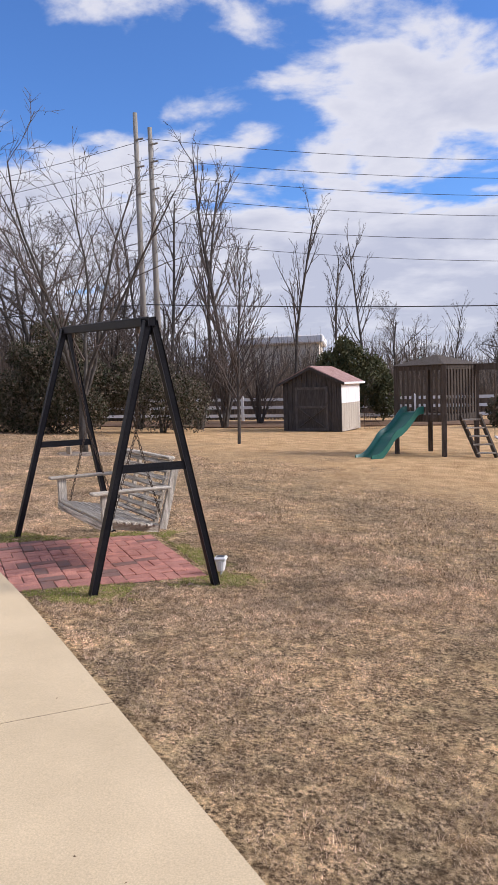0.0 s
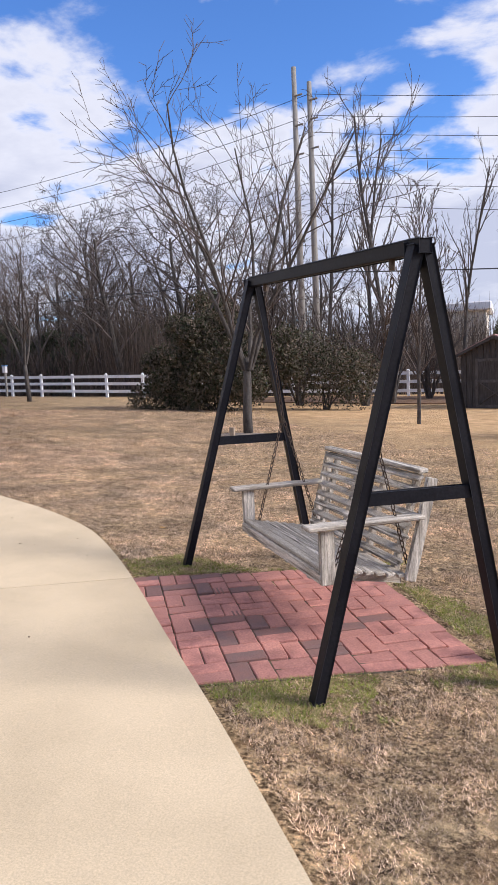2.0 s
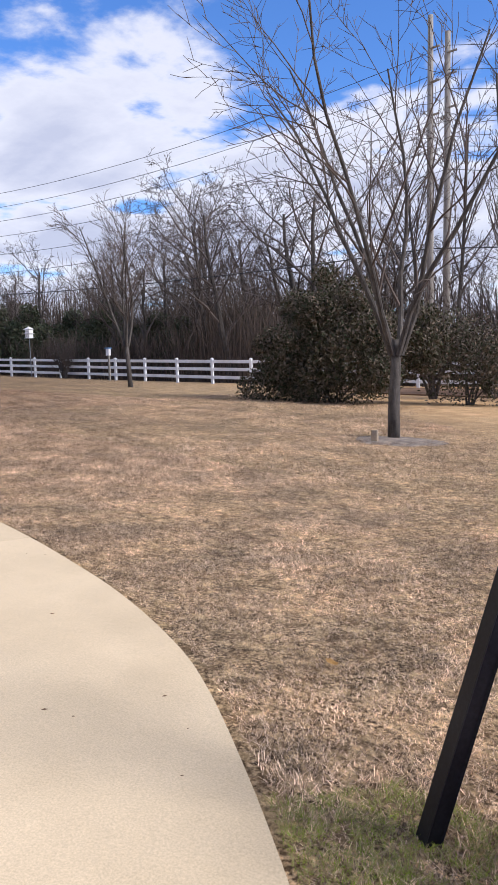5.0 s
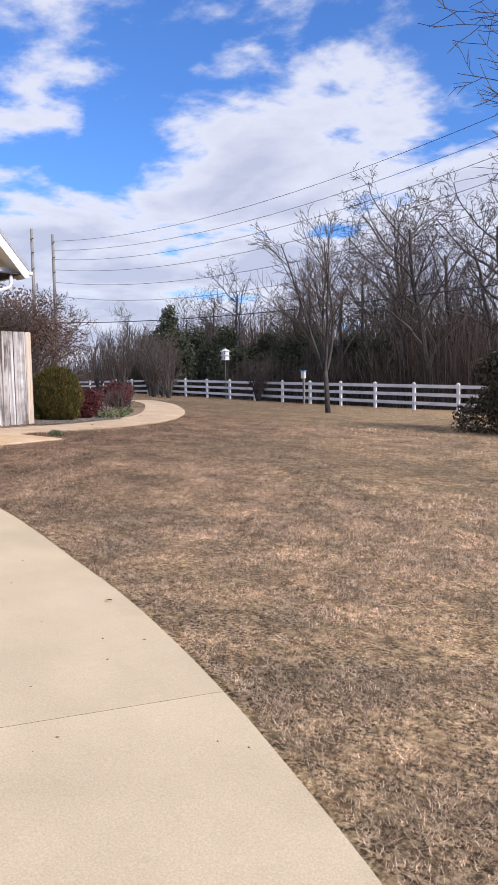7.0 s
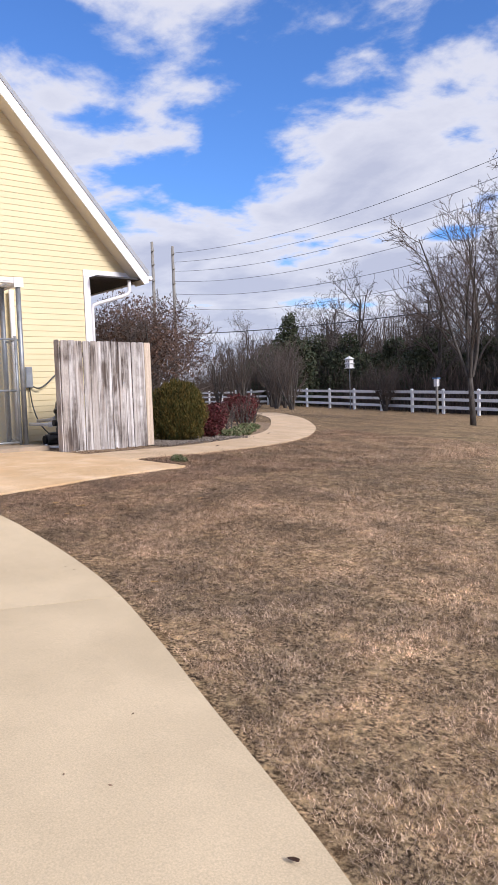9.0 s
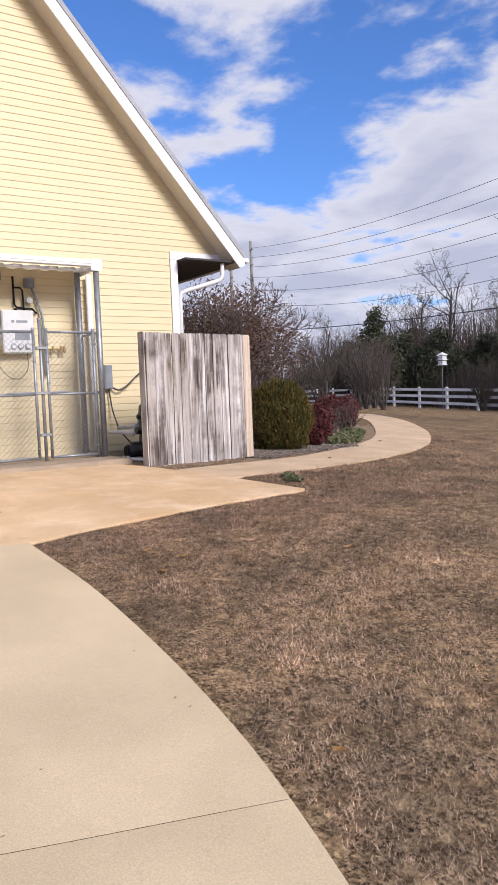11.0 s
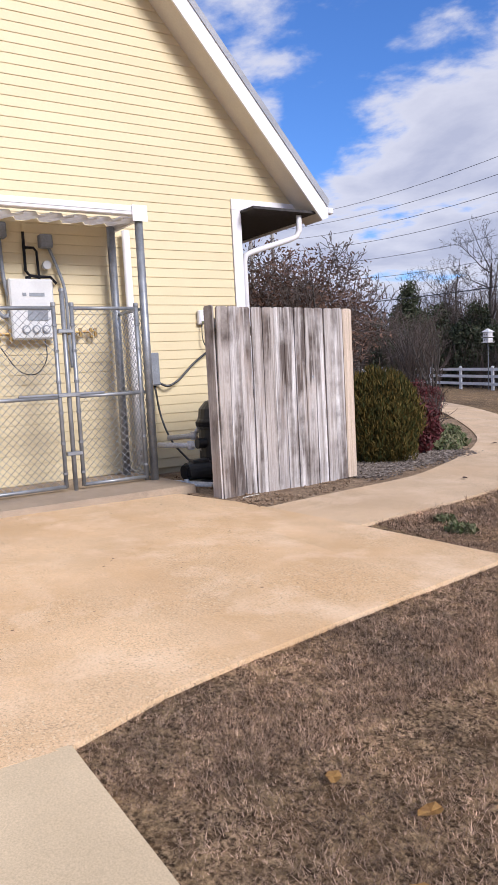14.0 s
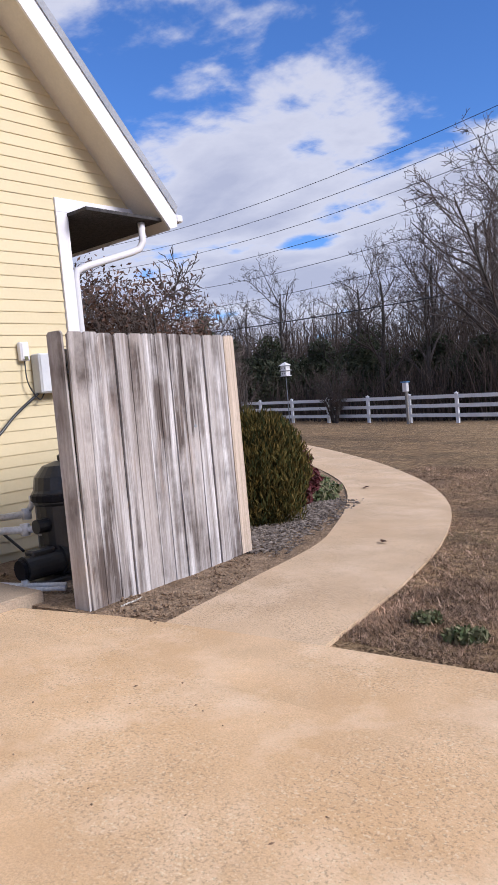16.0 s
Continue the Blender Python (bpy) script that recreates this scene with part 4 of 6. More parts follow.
def build_pool_gear():
    gz = 0.05
    t = thing("pool_filter", "black cylindrical pool filter tank beside the wall", "pool filter", at=(-17.12, 13.22, gz))
    part("tank", lathe(bmesh.new(), [(0.20, 0.0), (0.235, 0.05), (0.235, 0.56), (0.25, 0.58), (0.25, 0.66), (0.235, 0.68), (0.22, 0.78), (0.15, 0.86), (0.05, 0.89)], (0, 0, 0), 24), PLASTIC, t, smooth=False)
    part("clamp_band", lathe(bmesh.new(), [(0.252, 0.59), (0.262, 0.60), (0.262, 0.64), (0.252, 0.65)], (0, 0, 0), 24), BLACK, t)
    part("vent_knob", lathe(bmesh.new(), [(0.02, 0.885), (0.03, 0.90), (0.03, 0.93), (0.012, 0.94)], (0, 0, 0), 12), PLASTIC, t)
    part("sticker", boxm((0.19, -0.14, 0.70), (0.222, -0.02, 0.80), 0.002), GREYBOX, t, "pale unreadable sticker")
    part("union", tube(bmesh.new(), [(0.05, -0.22, 0.42), (0.05, -0.32, 0.42)], 0.055, 14), PLASTIC, t)
    p = thing("pool_pump", "black pool pump with strainer on ground", "pool pump", at=(-17.0, 12.93, gz))
    part("motor", tube(bmesh.new(), [(-0.02, -0.20, 0.14), (-0.02, -0.18, 0.14), (-0.02, 0.10, 0.14)], 0.095, 18), PLASTIC, p, smooth=False)
    part("motor_cap", tube(bmesh.new(), [(-0.02, -0.235, 0.14), (-0.02, -0.20, 0.14)], 0.075, 18), BLACK, p)
    part("volute", tube(bmesh.new(), [(-0.02, 0.10, 0.15), (-0.02, 0.22, 0.15)], 0.12, 18), PLASTIC, p)
    part("strainer", lathe(bmesh.new(), [(0.10, 0.02), (0.11, 0.06), (0.11, 0.22), (0.125, 0.23), (0.125, 0.26), (0.06, 0.28)], (0.02, 0.30, 0.0), 18), PLASTIC, p)
    part("foot", boxm((-0.12, -0.12, -0.02), (0.08, 0.26, 0.03), 0.01), PLASTIC, p)
    part("capacitor", boxm((-0.09, -0.14, 0.215), (0.03, 0.06, 0.265), 0.012), PLASTIC, p)

    def pvc(label, pts, r=0.03):
        b = tube(bmesh.new(), pts, r, 12)
        o = tagged(link("pvc_pipe", b, PVC, smooth=True), label, "pipe")
        b = bmesh.new()
        for a in pts[1:-1]:
            tube(b, [(a[0], a[1], a[2] - 0.045), (a[0], a[1], a[2] + 0.045)], r * 1.3, 12)
        if len(pts) > 2:
            part("elbow", b, PVC, o, smooth=True)
    pvc("white PVC pipe along the wall to the pump", [(-17.45, 12.62, 0.46), (-17.25, 12.92, 0.44), (-17.16, 13.02, 0.43), (-17.12, 13.03, 0.24)])
    pvc("white PVC pipe from filter", [(-17.75, 12.9, 0.50), (-17.5, 13.1, 0.52), (-17.45, 13.15, 0.62), (-17.30, 13.2, 0.60)])
    pvc("white PVC pipe from strainer", [(-16.92, 13.22, 0.2), (-16.75, 13.4, 0.2), (-16.6, 13.6, 0.2)], 0.028)
    pvc("white PVC pipe lying on ground", [(-17.35, 12.55, 0.09), (-17.0, 12.72, 0.075), (-16.7, 12.86, 0.075)], 0.022)
    pvc("thin grey PVC pipe lying on ground", [(-17.3, 12.45, 0.09), (-16.95, 12.62, 0.075), (-16.62, 12.80, 0.075)], 0.016)
    k = thing("rock", "grey stone beside the pump", "stone", at=(-16.92, 12.66, 0.05))
    b = bmesh.new(); bmesh.ops.create_icosphere(b, subdivisions=2, radius=0.07)
    for v in b.verts:
        v.co = Vector((v.co.x * 1.3, v.co.y, v.co.z * 0.5)) * (1 + 0.25 * noise.noise(v.co * 9))
    part("stone", b, PATHCON, k)


build_pool_gear()


# ---- the swing ----
F1, F2, F3 = Vector((-2.25, 6.77, 0)), Vector((-0.90, 5.08, 0)), Vector((-0.13, 5.58, 0))
F4 = F1 + (F3 - F2)
for foot in (F1, F2, F3, F4):
    foot.z = ground_z(foot.x, foot.y) - 0.03
T_NEAR, T_FAR = Vector((-0.45, 5.24, 1.205)), Vector((-1.735, 6.96, 1.315))


def build_swing_frame():
    s = thing("a_frame_swing", "black steel A-frame swing stand over brick patio", "swing frame", at=(0, 0, 0))
    along = (T_FAR - T_NEAR).normalized()
    part("top_beam", beam(bmesh.new(), T_NEAR - along * 0.03, T_FAR + along * 0.03, 0.056, 0.056, bevel=0.005), BLACK, s)
    for top, a, b in ((T_NEAR, F2, F3), (T_FAR, F1, F4)):
        for f, k in ((a, 1), (b, -1)):
            out = (f - top); out.z = 0
            part("leg", beam(bmesh.new(), top + out.normalized() * 0.02, f, 0.048, 0.048, up=along, bevel=0.006), BLACK, s)
        zc = a.z + 0.88
        k = lambda f: f.lerp(top, (zc - f.z) / (top.z - f.z))
        part("cross_bar", beam(bmesh.new(), k(a), k(b), 0.042, 0.044, bevel=0.005), BLACK, s)
        pl = bmesh.new()
        beam(pl, top + along * 0.045 - Vector((0, 0, 0.09)), top + along * 0.05 + Vector((0, 0, 0.02)), 0.10, 0.01, up=along, bevel=0.002)
        part("gusset", pl, BLACK, s)
    for d in (0.24, 1.91):
        p = T_NEAR + along * d
        part("eye_bolt", tube(bmesh.new(), [p - Vector((0, 0, 0.03)), p - Vector((0, 0, 0.075))], 0.014, 8), CHAIN, s)


build_swing_frame()


def chain(bm, p, q):
    """Oval links from p to q, each turned a quarter from the last."""
    p, q = Vector(p), Vector(q)
    n = int((q - p).length / 0.034)
    z = (q - p).normalized()
    x = z.cross(Vector((1, 0.3, 0))).normalized(); y = z.cross(x)
    for i in range(n):
        c = p.lerp(q, (i + 0.5) / n)
        s = x if i % 2 else y
        ring = [c + s * 0.010 * math.cos(a) + z * 0.022 * math.sin(a) for a in [2 * math.pi * k / 7 for k in range(8)]]
        tube(bm, ring, 0.0034, 4, caps=False)


def build_bench():
    ax = (T_FAR - T_NEAR); ax.z = 0; ax.normalize()
    mid = (T_NEAR + T_FAR) / 2 + Vector((-0.03, 0.24, 0))
    rz = math.atan2(ax.y, ax.x)
    # local x runs along the bench, local y towards its front
    front = Vector((-ax.y, ax.x, 0))
    zg = ground_z(mid.x, mid.y)
    b = thing("porch_swing", "weathered grey slatted bench hanging on chains", "porch swing", at=(mid.x, mid.y, zg + 0.02), rz=rz)
    L = 0.65
    for i in range(8):
        y = 0.30 - 0.060 * i
        part("seat_slat", beam(bmesh.new(), (-L + 0.01, y, 0.385 - 0.012 * i), (L - 0.01, y, 0.385 - 0.012 * i), 0.046, 0.02, bevel=0.004), GREYWOOD, b)
    part("front_rail", beam(bmesh.new(), (-L, 0.325, 0.345), (L, 0.325, 0.345), 0.022, 0.055, bevel=0.004), GREYWOOD, b)
    for i in range(8):
        t = i / 7
        y, z = -0.14 - 0.13 * t, 0.35 + 0.43 * t
        part("back_slat", beam(bmesh.new(), (-L + 0.07, y, z), (L - 0.04, y, z), 0.046, 0.018, up=(0, 0.45, 1), bevel=0.003), GREYWOOD, b)
    part("top_rail", beam(bmesh.new(), (-L + 0.05, -0.28, 0.82), (L - 0.02, -0.28, 0.82), 0.055, 0.025, bevel=0.006), GREYWOOD, b)
    for x in (-0.50, -0.17, 0.17, 0.50):
        part("back_upright", beam(bmesh.new(), (x, -0.145, 0.27), (x, -0.31, 0.81), 0.04, 0.035, bevel=0.004), GREYWOOD_UP, b)
        part("seat_support", beam(bmesh.new(), (x, 0.33, 0.345), (x, -0.18, 0.255), 0.035, 0.06, bevel=0.004), GREYWOOD_ACROSS, b)
    for x in (-L + 0.01, L - 0.01):
        part("armrest", beam(bmesh.new(), (x, 0.40, 0.60), (x, -0.23, 0.60), 0.10, 0.024, bevel=0.006), GREYWOOD_ACROSS, b, "pale weathered armrest")
        part("arm_post", beam(bmesh.new(), (x, 0.29, 0.31), (x, 0.29, 0.588), 0.035, 0.075, bevel=0.004), GREYWOOD_UP, b)
        part("arm_back_post", beam(bmesh.new(), (x, -0.16, 0.27), (x, -0.30, 0.79), 0.03, 0.06, bevel=0.004), GREYWOOD_UP, b)
    half = 0.60
    for x in (-half, half):
        ztop = T_NEAR.lerp(T_FAR, 0.5 + math.copysign(0.39, x)).z - zg - 0.125
        hook = Matrix.Rotation(-rz, 3, "Z") @ (T_NEAR.lerp(T_FAR, 0.5 + math.copysign(0.39, x)) - mid)
        hook.z = ztop
        join = (x * 0.8 + hook.x * 0.2, hook.y * 0.35, 1.05)
        for p, q in ((hook, join), (join, (x, 0.24, 0.36)), (join, (x, -0.18, 0.31))):
            bm = bmesh.new(); chain(bm, p, q)
            part("chain", bm, CHAIN, b, "thin rusty chain")
    return b


build_bench()


def build_solar_light():
    s = thing("solar_light", "small white plastic solar path light in moss", "solar light", at=(-0.14, 5.85, ground_z(-0.14, 5.85) - 0.02))
    s.scale = (0.74, 0.74, 0.85)
    part("stake", tube(bmesh.new(), [(0, 0, 0), (0, 0, 0.08)], 0.012, 8), GREYBOX, s)
    part("body", lathe(bmesh.new(), [(0.03, 0.05), (0.04, 0.06), (0.055, 0.13), (0.058, 0.15)], (0, 0, 0), 14), WHITE, s)
    part("head", boxm((-0.065, -0.065, 0.15), (0.065, 0.065, 0.185), 0.012), WHITE, s)
    part("solar_cell", boxm((-0.04, -0.04, 0.185), (0.04, 0.04, 0.189)), PLASTIC, s, "dark solar cell")


build_solar_light()


# ---- back yard ----
def build_shed():
    s = thing("shed", "weathered dark wooden garden shed with gable roof", "shed", at=(-0.555, 26.75, ground_z(-0.5, 27.2) - 0.03), rz=radians(-18))
    W, D, H, P = 1.12, 2.1, 1.76, 0.55
    rnd = random.Random(3)
    part("core", boxm((-W + 0.03, 0.03, 0.0), (W - 0.03, D - 0.03, H)), SHEDWOOD, s)
    for i in range(12):
        w = 2 * W / 12
        x = -W + w * i
        top = H + P * (1 - abs(x + w / 2) / W) - 0.02
        part("board", boxm((x + 0.006, 0.0, 0.02), (x + w - 0.006, 0.03, top), 0.004), SHEDWOOD, s)
    # side wall is grey; sun on its upper half is painted in as white boards
    for i in range(8):
        w = D / 8
        part("side_board", boxm((W - 0.03, w * i + 0.006, 0.55), (W, w * (i + 1) - 0.006, H), 0.004), WHITE, s, "side board with sunlight painted in as white")
        part("side_board", boxm((W - 0.03, w * i + 0.006, 0.02), (W + 0.004, w * (i + 1) - 0.006, 1.02), 0.004), GREYWOOD, s, "grey side board")
    for sg in (1, -1):
        b = bmesh.new()
        pr = [(0, H + P), (sg * (W + 0.16), H - 0.06), (sg * (W + 0.16), H), (0, H + P + 0.06)]
        p = [b.verts.new((x, -0.16, z)) for x, z in pr]; q = [b.verts.new((x, D + 0.14, z)) for x, z in pr]
        b.faces.new(p); b.faces.new(q[::-1])
        for i in range(4):
            j = (i + 1) % 4
            b.faces.new((p[i], q[i], q[j], p[j]))
        part("roof", b, SHEDROOF, s, "brown shingle roof")
        part("fascia", beam(bmesh.new(), (0, -0.175, H + P - 0.03), (sg * (W + 0.16), -0.175, H - 0.07), 0.02, 0.09, bevel=0.003), SHEDWOOD, s)
    part("eave_board", boxm((W + 0.15, -0.16, H - 0.07), (W + 0.175, D + 0.14, H - 0.0)), WHITE, s, "white eave board")
    d = part("door", boxm((-0.62, -0.035, 0.06), (0.62, -0.005, 1.62), 0.004), SHEDWOOD, s)
    tr = lambda a, b, w=0.09: part("door_trim", beam(bmesh.new(), a, b, 0.022, w, bevel=0.003), SHEDTRIM, d)
    tr((-0.62, -0.045, 0.10), (0.62, -0.045, 0.10)); tr((-0.62, -0.045, 0.90), (0.62, -0.045, 0.90)); tr((-0.62, -0.045, 1.57), (0.62, -0.045, 1.57))
    for x in (-0.58, 0.58):
        part("door_trim", boxm((x - 0.045, -0.057, 0.06), (x + 0.045, -0.034, 1.62), 0.003), SHEDTRIM, d)
    for a, c in ((-0.55, 0.55), (0.55, -0.55)):
        part("door_brace", beam(bmesh.new(), (a, -0.048, 0.14), (c, -0.048, 0.90), 0.02, 0.08, up=(0, 1, 0), bevel=0.003), SHEDTRIM, d)
    l = thing("lattice_panel", "dark lattice panel leaning against the shed", "lattice", at=(1.32, 28.2, ground_z(1.3, 28.2)))
    b = bmesh.new()
    for k in range(9):
        beam(b, (0.0 + 0.09 * k, 0, 0.0), (0.0 + 0.05 * k, 0, 1.3 * (1 - 0.09 * k)), 0.02, 0.01, bevel=0)
        beam(b, (0.0, 0.01, 0.14 * k), (0.75 - 0.08 * k, 0.01, 0.14 * k), 0.02, 0.01, bevel=0)
    part("slats", b, PLAYWOOD, l)


build_shed()


def build_playset():
    gz = ground_z(2.7, 17.3)
    p = thing("playset", "dark timber play tower with slatted railings", "playset", at=(2.86, 17.15, gz - 0.04))
    p.scale = (1.06, 1.06, 1.06)
    # corner posts: front, left, right, back
    corners = {"a": (0.02, -0.15), "b": (-0.92, 0.35), "c": (0.82, 0.75), "d": (-0.12, 1.25)}
    for x, y in corners.values():
        part("post", boxm((x - 0.05, y - 0.05, -0.02), (x + 0.05, y + 0.05, 1.95), 0.006), PLAYWOOD, p)
    DK, RT = 0.88, 1.93

    def side(m, n, gap=0.105):
        a, b = Vector((*corners[m], 0)), Vector((*corners[n], 0))
        for z, h in ((DK - 0.05, 0.14), (RT - 0.04, 0.09)):
            part("rail", beam(bmesh.new(), a + Vector((0, 0, z)), b + Vector((0, 0, z)), 0.035, h, bevel=0.004), PLAYWOOD, p)
        if "d" in (m, n):
            return
        k = int((b - a).length / gap)
        for i in range(k):
            q = a.lerp(b, (i + 0.5) / k)
            part("baluster", beam(bmesh.new(), q + Vector((0, -0.02, DK - 0.1)), q + Vector((0, -0.02, RT)), 0.05, 0.022, up=(b - a).normalized().cross(Vector((0, 0, 1))), bevel=0.003), PLAYWOOD, p)
    for m, n in (("a", "b"), ("a", "c"), ("b", "d"), ("c", "d")):
        side(m, n)
    b = prism(bmesh.new(), [corners["a"], corners["c"], corners["d"], corners["b"]], DK - 0.03, DK)
    part("deck", b, PLAYWOOD, p)
    b = bmesh.new()
    apex = b.verts.new((-0.05, 0.55, 2.18))
    ring = [b.verts.new((x * 1.12, (y - 0.55) * 1.12 + 0.55, 1.95)) for x, y in (corners["a"], corners["c"], corners["d"], corners["b"])]
    for i in range(4):
        b.faces.new((ring[i], ring[(i + 1) % 4], apex))
    b.faces.new(ring[::-1])
    part("roof", b, PLAYWOOD, p, "low dark hip roof")
    part("swing_beam", beam(bmesh.new(), (0.80, 0.70, 1.88), (4.4, -0.2, 1.86), 0.09, 0.14, bevel=0.006), PLAYWOOD, p)
    part("swing_leg", beam(bmesh.new(), (4.3, -0.18, 1.86), (4.6, 0.9, -0.05), 0.09, 0.09, bevel=0.006), PLAYWOOD, p)
    part("swing_leg", beam(bmesh.new(), (4.3, -0.18, 1.86), (4.3, -1.2, -0.05), 0.09, 0.09, bevel=0.006), PLAYWOOD, p)
    for x in (-0.05, 0.35):
        part("ladder_rail", beam(bmesh.new(), (0.45 + x, 0.28, 0.85), (0.75 + x * 0.9, -0.18, 0.0), 0.035, 0.09, bevel=0.004), PLAYWOOD, p)
    for i in range(5):
        t = (i + 0.5) / 5
        q = Vector((0.40, 0.28, 0.85)).lerp(Vector((0.70, -0.18, 0.0)), t)
        part("tread", beam(bmesh.new(), q, q + Vector((0.38, 0, 0)), 0.12, 0.03, bevel=0.004), GREYWOOD, p)
    # wave slide
    prof = [(0, 0.98), (0.18, 0.95), (0.42, 0.74), (0.66, 0.58), (0.86, 0.50), (1.06, 0.30), (1.26, 0.13), (1.42, 0.07), (1.56, 0.06)]
    a, d = Vector((-0.55, 0.10, 0)), Vector((-0.72, -0.70, 0)).normalized()
    sd = Vector((-d.y, d.x, 0))
    b = bmesh.new()
    sect = [(-0.24, 0.10), (-0.22, 0.11), (-0.18, 0.0), (0.18, 0.0), (0.22, 0.11), (0.24, 0.10), (0.24, -0.05), (-0.24, -0.05)]
    line = smooth_line(prof, 4)
    rings = [[b.verts.new(a + d * q.x + sd * u + Vector((0, 0, q.y + v))) for u, v in sect] for q in line]
    for r0, r1 in zip(rings, rings[1:]):
        for k in range(8):
            b.faces.new((r0[k], r0[(k + 1) % 8], r1[(k + 1) % 8], r1[k]))
    b.faces.new(rings[0]); b.faces.new(rings[-1][::-1])
    part("slide", b, SLIDE, p, "green plastic wave slide")
    q = thing("hanging_swing", "pale swing seat hanging from beam", "swing seat", at=(2.86 + 1.43, 17.15 + 0.55, gz))
    for x in (-0.2, 0.2):
        part("rope", tube(bmesh.new(), [(x, 0, 1.80), (x, 0, 0.35)], 0.008, 5), CHAIN, q)
    part("seat", tube(bmesh.new(), [(-0.2, 0, 0.36), (-0.12, 0, 0.30), (0.0, 0, 0.27), (0.12, 0, 0.30), (0.2, 0, 0.36)], 0.03, 8), WHITE, q)


build_playset()


def rail_fence(pts, label, first=0):
    """White three-rail fence: one thing with its posts and rails."""
    f = thing("rail_fence", label, "fence", "back fences")
    for x, y in pts[first:]:
        g = ground_z(x, y)
        part("post", boxm((x - 0.065, y - 0.065, g - 0.05), (x + 0.065, y + 0.065, g + 1.22), 0.01), FENCEWHITE, f)
        b = bmesh.new()
        r = [b.verts.new((x + u * 0.08, y + v * 0.08, g + 1.22)) for u, v in ((-1, -1), (1, -1), (1, 1), (-1, 1))]
        t = b.verts.new((x, y, g + 1.29))
        b.faces.new(r[::-1])
        for i in range(4):
            b.faces.new((r[i], r[(i + 1) % 4], t))
        part("post_cap", b, FENCEWHITE, f)
    for (x0, y0), (x1, y1) in zip(pts, pts[1:]):
        for h in (0.32, 0.72, 1.10):
            part("rail", beam(bmesh.new(), (x0, y0, ground_z(x0, y0) + h), (x1, y1, ground_z(x1, y1) + h), 0.04, 0.14, bevel=0.006), FENCEWHITE, f)


def along(a, b, step):
    a, b = Vector(a), Vector(b)
    n = max(1, round((b - a).length / step))
    return [tuple(a.lerp(b, i / n)) for i in range(n + 1)]


rail_fence(along((-17.86, 36.1), (-30.5, 39.55), 2.63), "white vinyl three-rail fence along the lawn")
rail_fence(along((-30.5, 39.55), (-38.73, 41.56), 2.85) + along((-38.73, 41.56), (-62, 47.5), 2.85)[1:], "white vinyl three-rail fence before brush", 1)
rail_fence(along((-17.86, 36.1), (14.5, 34.6), 2.75), "weathered white rail fence behind shed", 1)


# ---- poles and lines ----
def utility_pole(x, y, top, arms=()):
    g = ground_z(x, y)
    p = thing("utility_pole", "tall weathered wooden utility pole", "utility pole", "utility poles", at=(x, y, g))
    part("pole", tube(bmesh.new(), [(0, 0, -0.2), (0, 0, (top - g) * 0.5), (0, 0, top - g)], 0.19, 12, 0.12), POLE, p, smooth=True)
    for z in arms:
        part("insulator", tube(bmesh.new(), [(0.0, -0.1, z - g), (0.42, -0.1, z - g + 0.05)], 0.05, 8), POLE, p, "grey insulator")
    return p


PA, PB = Vector((-10.06, 38.9, 0)), Vector((-9.38, 39.2, 0))
FA, FB = Vector((-61.4, 42.8, 0)), Vector((-60.9, 44.6, 0))
RA = Vector((44.0, 45.0, 0))
utility_pole(PA.x, PA.y, 15.1, (13.7, 12.3, 10.9))
utility_pole(PB.x, PB.y, 14.4, (13.5, 12.6, 11.2))
utility_pole(FA.x, FA.y, 14.3, (13.4, 12.2, 10.8))
utility_pole(FB.x, FB.y, 14.0, (13.2, 11.9, 10.6))


def wire(p, q, sag, r=0.014):
    pts = []
    for i in range(25):
        t = i / 24
        v = Vector(p).lerp(Vector(q), t)
        v.z -= 4 * sag * t * (1 - t)
        pts.append(v)
    tagged(link("overhead_wire", tube(bmesh.new(), pts, r, 5), WIRE), "black overhead power line strung between poles", "power line", "power lines")


for h, hf, hr, s in ((13.8, 13.4, 13.4, 1.9), (12.8, 12.6, 12.6, 1.9), (12.0, 11.8, 11.8, 2.0), (10.9, 10.9, 10.9, 2.0), (9.6, 9.8, 9.9, 2.0), (8.6, 8.6, 8.8, 2.1)):
    wire((PB.x, PB.y - 0.1, h), (FB.x, FB.y, hf), s)
    wire((PB.x, PB.y - 0.1, h), (RA.x, RA.y, hr), s)
wire((PA.x, PA.y, 5.2), (FA.x, FA.y, 6.2), 0.8, 0.03)
wire((PA.x, PA.y, 5.2), (RA.x, RA.y, 5.2), 0.8, 0.03)


